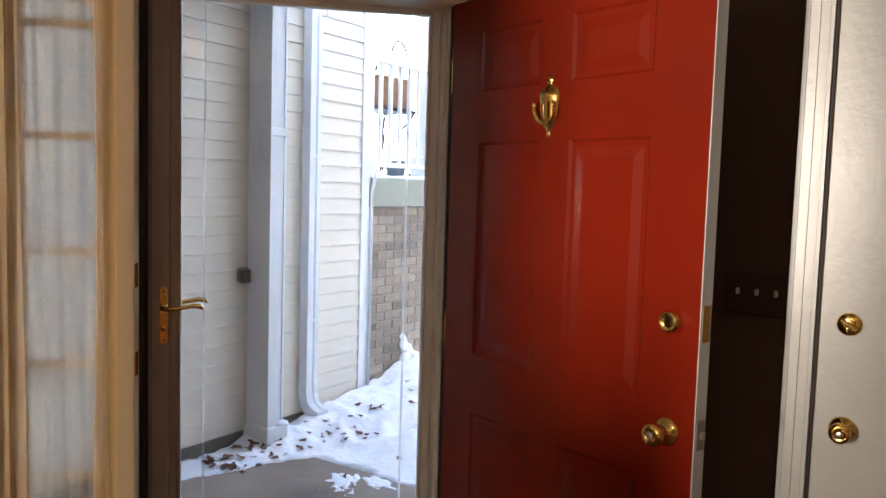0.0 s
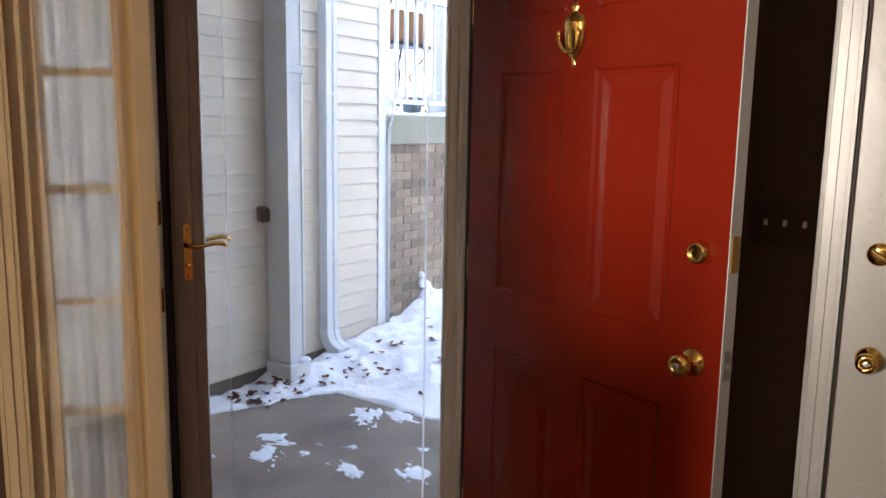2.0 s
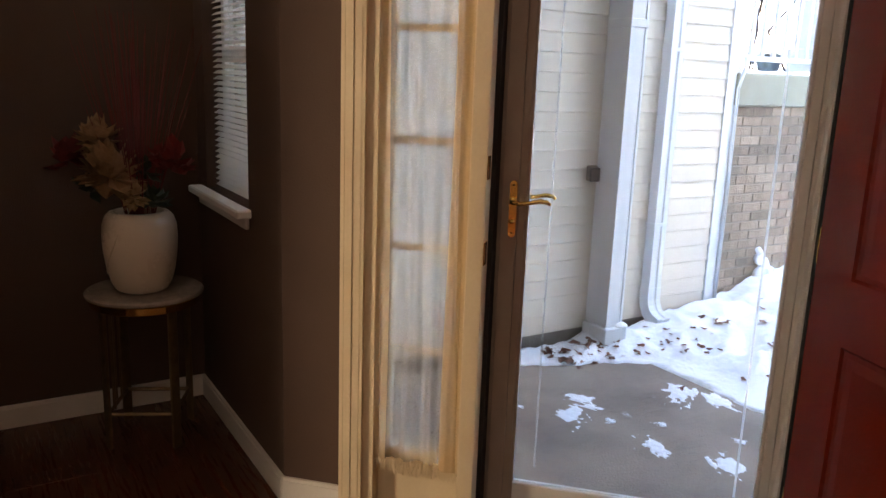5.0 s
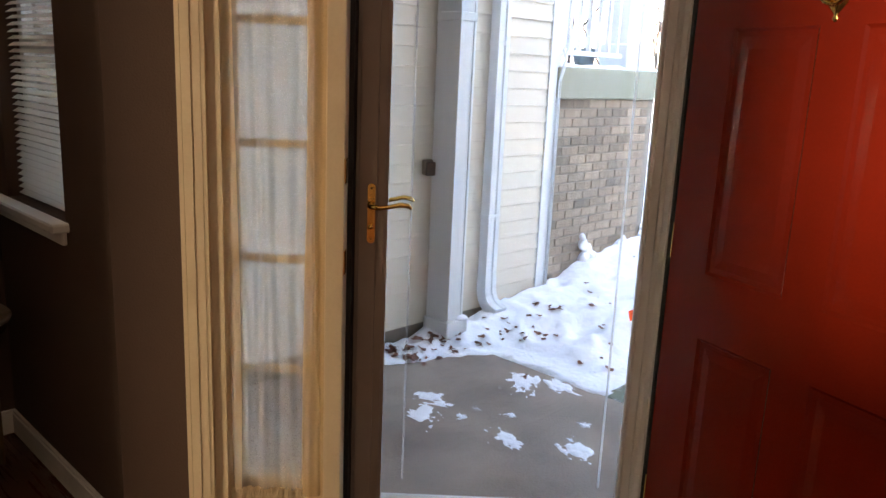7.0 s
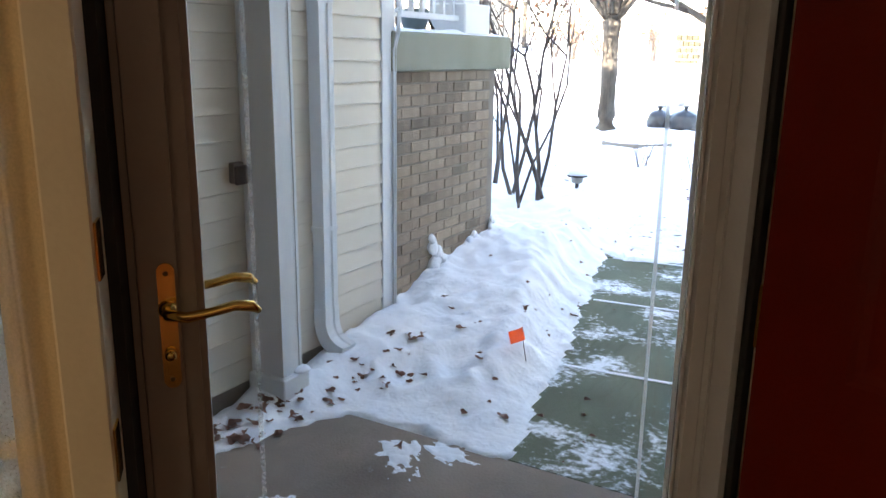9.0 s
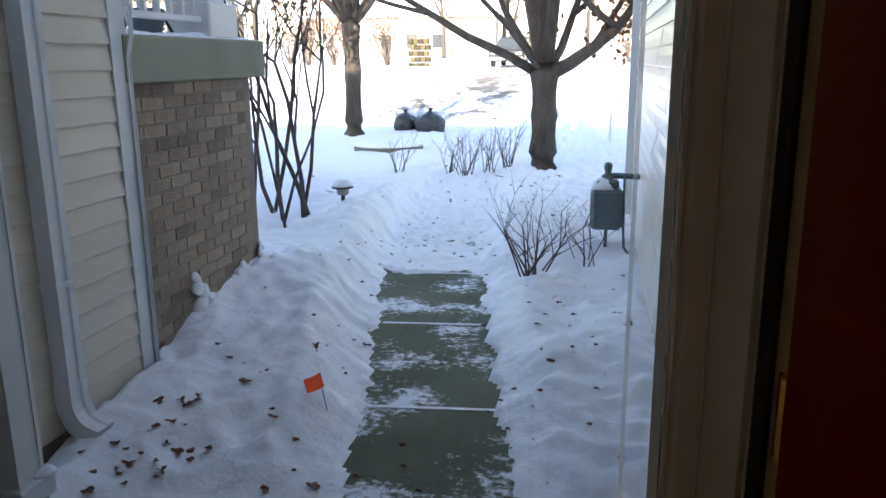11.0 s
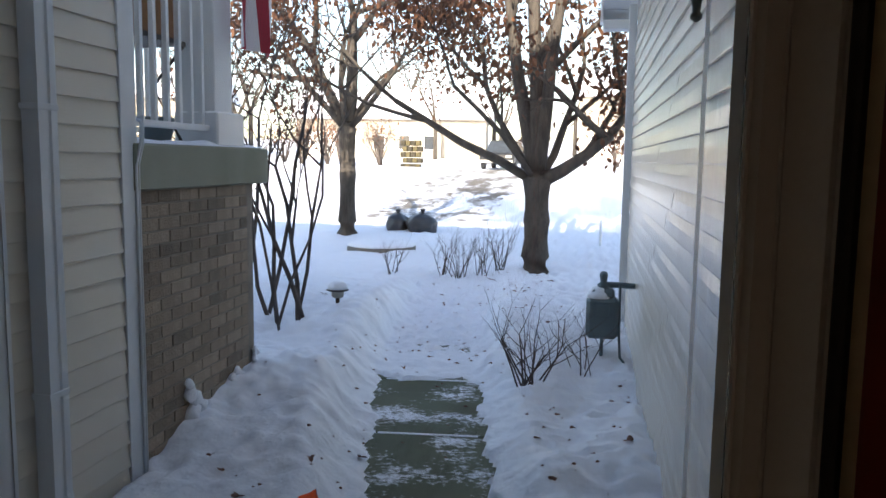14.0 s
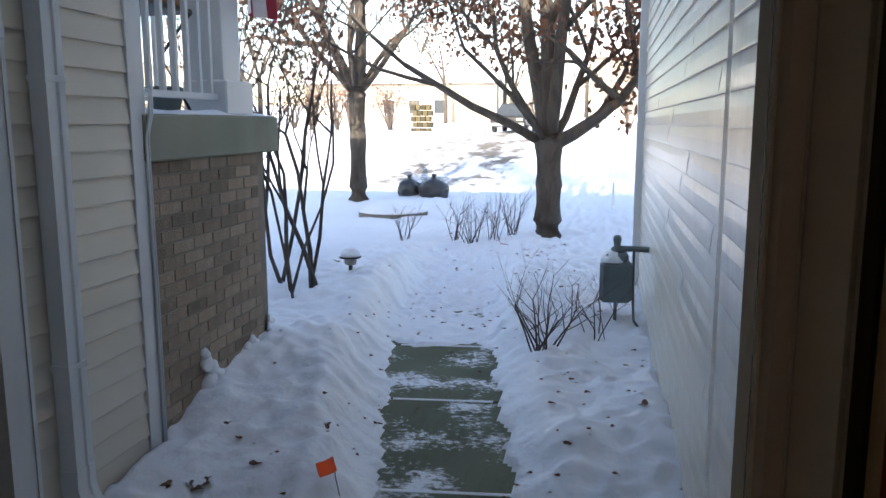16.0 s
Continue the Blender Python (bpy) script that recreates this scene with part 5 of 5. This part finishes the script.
# ---- bags and log near the street ----
def bag(x, y, sx, sy, sz, seed):
    bm = bmesh.new()
    bmesh.ops.create_icosphere(bm, subdivisions=4, radius=1.0)
    for v in bm.verts:
        n = nz(v.co.x * 2, v.co.y * 2, 1, v.co.z * 2 + seed) * 0.16 + nz(v.co.x * 5, v.co.y * 5, 1, v.co.z * 6 + seed) * 0.07
        v.co *= 1 + n
        pinch = 0.35 * smooth01((v.co.z - 0.55) / 0.5)
        v.co.x *= 1 - pinch
        v.co.y *= 1 - pinch
        v.co = Vector((v.co.x * sx, v.co.y * sy, max(v.co.z, -0.75) * sz + 0.72 * sz))
    b = thing("refuse_bag", "full black refuse bag standing on the snow", "refuse bag", pose(x, y, ground_z(x, y) - 0.03), group="refuse bags by the street")
    part("body", bm, M_BAG, b, smooth=True)
    part("knot", lathe(bmesh.new(), [(0.05, 0), (0.03, 0.03), (0.05, 0.06), (0.07, 0.10), (0.02, 0.11)], 10, Matrix.Translation((0.05 * sx, 0, 1.62 * sz))), M_BAG, b, smooth=True)
    return b
bag(-4.84, 19.2, 0.27, 0.28, 0.26, 1)
bag(-4.24, 19.1, 0.36, 0.32, 0.29, 5)
lg = thing("utility_cover", "flat round utility cover edged with a dark rim in snow", "manhole cover", pose(-4.15, 15.2, ground_z(-4.15, 15.2) + 0.04))
part("rim", lathe(bmesh.new(), [(0.60, -0.10), (0.62, -0.08), (0.62, 0.05), (0.60, 0.06)], 30), M_DARKSTONE, lg)
part("snow_cap", lathe(bmesh.new(), [(0.62, 0.055), (0.58, 0.085), (0.3, 0.11), (0.05, 0.115)], 30), M_SNOW, lg, "layer of snow", smooth=True)
thing("marker_stake", "thin white reflector stake in the snow", "stake", pose(-0.25, 17.0, ground_z(-0.25, 17.0)), tube(bmesh.new(), [(0, 0, -0.1), (0, 0, 0.55)], 0.025, 6), M_VINYL)
# ---- across the street ----
def far_house(x, y, w, d, h, label, material, turn=0):
    z = ground_z(x, y) - 0.4
    ob = thing("house", label, "house", pose(x, y, z, 0, 0, turn))
    part("wall", block(-w / 2, w / 2, 0, d, 0, h), material, ob)
    rf = bmesh.new()
    v = [rf.verts.new(p) for p in ((-w / 2 - 0.5, -0.5, h), (w / 2 + 0.5, -0.5, h), (w / 2 + 0.5, d + 0.5, h), (-w / 2 - 0.5, d + 0.5, h), (-w / 2 - 0.5, d / 2, h + d * 0.30), (w / 2 + 0.5, d / 2, h + d * 0.30))]
    for q in ((0, 1, 5, 4), (2, 3, 4, 5), (0, 4, 3), (1, 2, 5), (0, 3, 2, 1)):
        rf.faces.new([v[k] for k in q])
    part("roof", rf, M_SNOW, ob, "snow-covered roof")
    gd = part("garage_door", block(-w / 2 + 0.8, -w / 2 + 5.2, -0.06, 0.0, 0.1, 2.4), M_WHITETRIM, ob, "white panelled garage door")
    for k in range(4):
        part("panel", block(-w / 2 + 0.85, -w / 2 + 5.15, -0.09, -0.06, 0.15 + k * 0.56, 0.65 + k * 0.56, bevel=0.02), M_WHITETRIM, gd)
    for k in range(3):
        xx = -w / 2 + 6.6 + k * 2.0
        if xx > w / 2 - 1:
            break
        wn_ = part("window", block(xx - 0.5, xx + 0.5, -0.05, 0.0, 1.0, 2.2), M_WHITETRIM, ob)
        part("pane", block(xx - 0.42, xx + 0.42, -0.07, -0.05, 1.08, 2.12), M_FARGLASS, wn_)
    return ob
far_house(-16, 62, 15, 9, 3.4, "pale single-storey house across the street", M_FARHOUSE, 6)
far_house(6, 66, 15, 9, 5.4, "pale two-storey house across the street", M_FARHOUSE, -4)
far_house(-38, 58, 16, 9, 5.0, "pale house further along the street", M_FARHOUSE, 12)
far_house(30, 62, 15, 9, 3.2, "tan brick house further along the street", M_FARBRICK, -10)

# parked car on the far drive
car = thing("car", "dark car parked on the snowy far drive", "car", pose(-5.0, 43.5, ground_z(-5.0, 43.5), 0, 0, -4))
cb = bmesh.new()
cube(cb, -0.9, 0.9, -2.2, 2.2, 0.28, 0.85, bevel=0.10)
part("body", cb, M_TRUCK, car)
cc = bmesh.new()
v = [cc.verts.new(p) for p in ((-0.82, -1.2, 0.84), (0.82, -1.2, 0.84), (0.82, 1.9, 0.84), (-0.82, 1.9, 0.84), (-0.66, -0.5, 1.45), (0.66, -0.5, 1.45), (0.66, 1.5, 1.45), (-0.66, 1.5, 1.45))]
for q in ((0, 1, 5, 4), (1, 2, 6, 5), (2, 3, 7, 6), (3, 0, 4, 7), (4, 5, 6, 7)):
    cc.faces.new([v[k] for k in q])
part("cabin", cc, M_FARGLASS, car)
part("roof", block(-0.66, 0.66, -0.5, 1.5, 1.45, 1.50, bevel=0.02), M_TRUCK, car)
for sx in (-0.62, 0.62):
    part("headlight", block(sx - 0.16, sx + 0.16, -2.23, -2.18, 0.58, 0.72, bevel=0.02), M_STEEL, car)
for sx in (-0.82, 0.82):
    for sy in (-1.4, 1.4):
        part("tyre", lathe(bmesh.new(), [(0.30, -0.10), (0.33, -0.08), (0.33, 0.08), (0.30, 0.10)], 18, Matrix.Translation((sx, sy, 0.32)) @ pose(0, 0, 0, 0, 90)), M_DARK, car)
part("bumper", block(-0.85, 0.85, -2.26, -2.16, 0.32, 0.48, bevel=0.03), M_STEEL, car)

# bare far drive showing through trodden snow
dr = bmesh.new()
prev = None
for y in np.linspace(22.5, 42.0, 50):
    c = -5.3 - 0.01 * (y - 22)
    wl, wr = 1.9 + 0.5 * nz(1, y, 0.8), 2.0 + 0.5 * nz(7, y, 0.8)
    row = [dr.verts.new((c - wl + (wl + wr) * i / 16, y, ground_z(c - wl + (wl + wr) * i / 16, y) + 0.02)) for i in range(17)]
    if prev:
        for i in range(16):
            dr.faces.new((prev[i], prev[i + 1], row[i + 1], row[i]))
    prev = row
M_DRIVE = powdered("trodden snowy asphalt", (0.16, 0.14, 0.11), (0.12, 0.10, 0.08), 0.44, 0.56, (1, 0.35, 1), 0.9)
setting("road", dr, M_DRIVE, "far drive, asphalt showing through trodden snow", smooth=True)

# stacked straw-coloured steps beside the far drive
st_ob = thing("straw_stack", "stack of yellow straw bales beside the far drive", "straw bales", pose(-10.7, 46.0, ground_z(-10.7, 46.0) - 0.1))
for r in range(5):
    for k in range(4):
        part("bale", block(-0.6 + k * 0.30 + 0.12 * (r % 2), -0.33 + k * 0.30 + 0.12 * (r % 2), 0, 0.4, r * 0.33, r * 0.33 + 0.29, bevel=0.03), M_STRAW if (r + k) % 2 else M_STRAWDARK, st_ob)

# hedge and far trees
for k, (x, y, h) in enumerate(((-14.6, 45.5, 1.5), (-16.0, 47.0, 1.7), (-4.2, 47.0, 1.2), (1.0, 48, 1.3), (3.5, 50, 1.8), (-20, 50, 1.5), (-12.9, 47.5, 1.6), (-18, 48, 1.8), (6.5, 50, 1.6))):
    hb, tips = shrub_at("brown far hedge bush with dry leaves", x, y, 14, h, 0.05, 70 + k, 0.4, 3, 2, 0.2)
    hc_ = new("crown", leaf_cloud(tips, 260, 0.08, 0.25, random.Random(90 + k)))
    hc_.parent = hb
    tagged(hc_, "dry brown leaves", kind="stuff")
def far_tree(x, y, h, seed):
    rg = random.Random(seed)
    ob = thing("tree", "bare far tree beyond the street", "tree", pose(x, y, ground_z(x, y) - 0.2))
    tips, bm = [], bmesh.new()
    tube(bm, [(0, 0, 0), (0, 0, h * 0.3)], [0.22, 0.17], 8)
    part("trunk", bm, M_BARK, ob, smooth=True)
    lb = bmesh.new()
    for k in range(4):
        a = rg.uniform(0, 6.28)
        grow(lb, Vector((0, 0, h * 0.29)), Vector((0.5 * math.cos(a), 0.5 * math.sin(a), 1)), 0.11, h * 0.33, 4, rg, tips, 0.15, 2, 0.66, 0.1, 5, 0.6)
    part("crown", lb, M_BARK, ob)
    return ob
ft = [far_tree(-26, 56, 11, 1), far_tree(-9, 72, 12, 2), far_tree(14, 56, 10, 3)]
for k, (x, y, s) in enumerate(((-18, 74, 1.2), (-2, 80, 1.1), (24, 70, 1.2), (-34, 76, 1.3), (-45, 60, 1.1), (6, 84, 1.3), (36, 80, 1.2), (-12, 60, 0.8), (-6.5, 55, 0.7))):
    copy_thing(ft[k % 3], pose(x, y, ground_z(x, y) - 0.2, 0, 0, 77 * k) @ Matrix.Scale(s, 4))

# ---- pieces of floor and walls ----
fl_ob = bpy.data.objects["floor"]
board = None
rngf = random.Random(5)
for k in range(40):
    x = -2.53 + 0.10 * k
    y = -1.2 + rngf.uniform(-0.5, 0.5)
    while y < 2.6:
        L = 1.2
        y1 = min(y + L, 2.6)
        mid_y = (y + y1) / 2
        if x < 1.4 and y > -1.8:
            if board is None:
                board = mesh_of("floor_board", block(0, 0.0985, 0, L - 0.002, -0.012, 0.0, bevel=0.0008), M_FLOOR)
            inside_ok = all(not ((yy > YW - 0.02) and xx < A[0]) and (yy - A[1]) < (xx - A[0]) + 0.16 and yy < YH for xx, yy in ((x, y + L), (x, y)))
            if inside_ok:
                o = new("floor_board", board)
                o.parent, o.matrix_basis = fl_ob, pose(x, y, FLOOR)
        y += L
setting("floor_rest", prism(bmesh.new(), inside, FLOOR - 0.011, FLOOR - 0.003), M_FLOOR, "dark red-brown wood floor")

lapL = lap_mesh("siding_board", 3.345)
for k in range(47):
    z = -0.015 + k * LAP
    o = new("siding_board", lapL)
    o.parent, o.matrix_basis = wall_l, pose(XL, 1.43, z)
def lap_right(length):
    bm = bmesh.new()
    NY = max(int(length / 0.12), 2)
    prev = None
    for j in range(NY + 1):
        y = length * j / NY
        w = 0.0026 * nz(y, length, 2.2, 3) + 0.0014 * nz(y, length, 6.0, 8)
        row = [bm.verts.new((x, y, z)) for x, z in ((0.0, 0.0), (-0.016 + w, 0.0), (-0.017 + w, 0.006), (-0.0135 + w * 2.5, LAP * 0.55), (-0.004, LAP + 0.003), (0.0, LAP + 0.003))]
        if prev:
            for i in range(6):
                bm.faces.new((prev[i], prev[(i + 1) % 6], row[(i + 1) % 6], row[i]))
        else:
            bm.faces.new(row)
        prev = row
    bm.faces.new(prev[::-1])
    return mesh_of("siding_board", bm, M_SIDING)
LAPS_R = {3.0: lap_right(3.0)}
for k in range(43):
    z = -0.14 + k * LAP
    y0, y1 = 2.70, 9.44
    if z > 2.7:
        y1 = min(9.44, 4.4 + (4.72 - z - LAP) / 0.396)
        y0 = max(2.70, 4.4 - (4.72 - z - LAP) / 0.396)
    y = y0 - (0.9 * (k * 7 % 5))
    for L in (3.6, 3.0, 4.2, 3.6, 3.0):
        a, b = max(y, y0), min(y + L, y1)
        if b - a > 0.15:
            o = new("siding_board", LAPS_R[3.0])
            o.parent, o.matrix_basis = wall_r, Matrix.Translation((XR - 0.0015 * (k % 2), a, z)) @ Matrix.Diagonal((1, (b - a - 0.002) / 3.0, 1, 1))
        y += L

# bricks of the porch base
bw, bh, COURSE = 0.194, 0.0575, 0.0677
brick = mesh_of("brick", block(0, 0.014, 0.0, bw, 0.0, bh, bevel=0.0025), M_BRICK)
half = mesh_of("brick", block(0, 0.014, 0.0, bw / 2 - 0.005, 0.0, bh, bevel=0.0025), M_BRICK)
rngb = random.Random(9)
for r in range(22):
    z = 1.378 - (r + 1) * COURSE + 0.006
    y = 4.905
    first = r % 2 == 1
    while y < 6.19:
        use, w = (half, bw / 2 + 0.0035) if first or y + bw > 6.215 else (brick, bw + 0.010)
        first = False
        if y + w > 6.225:
            break
        o = new("brick", use)
        o.parent, o.matrix_basis = pier, pose(XL - 0.013 + rngb.uniform(-0.002, 0.002), y, z + rngb.uniform(-0.001, 0.001))
        y += w
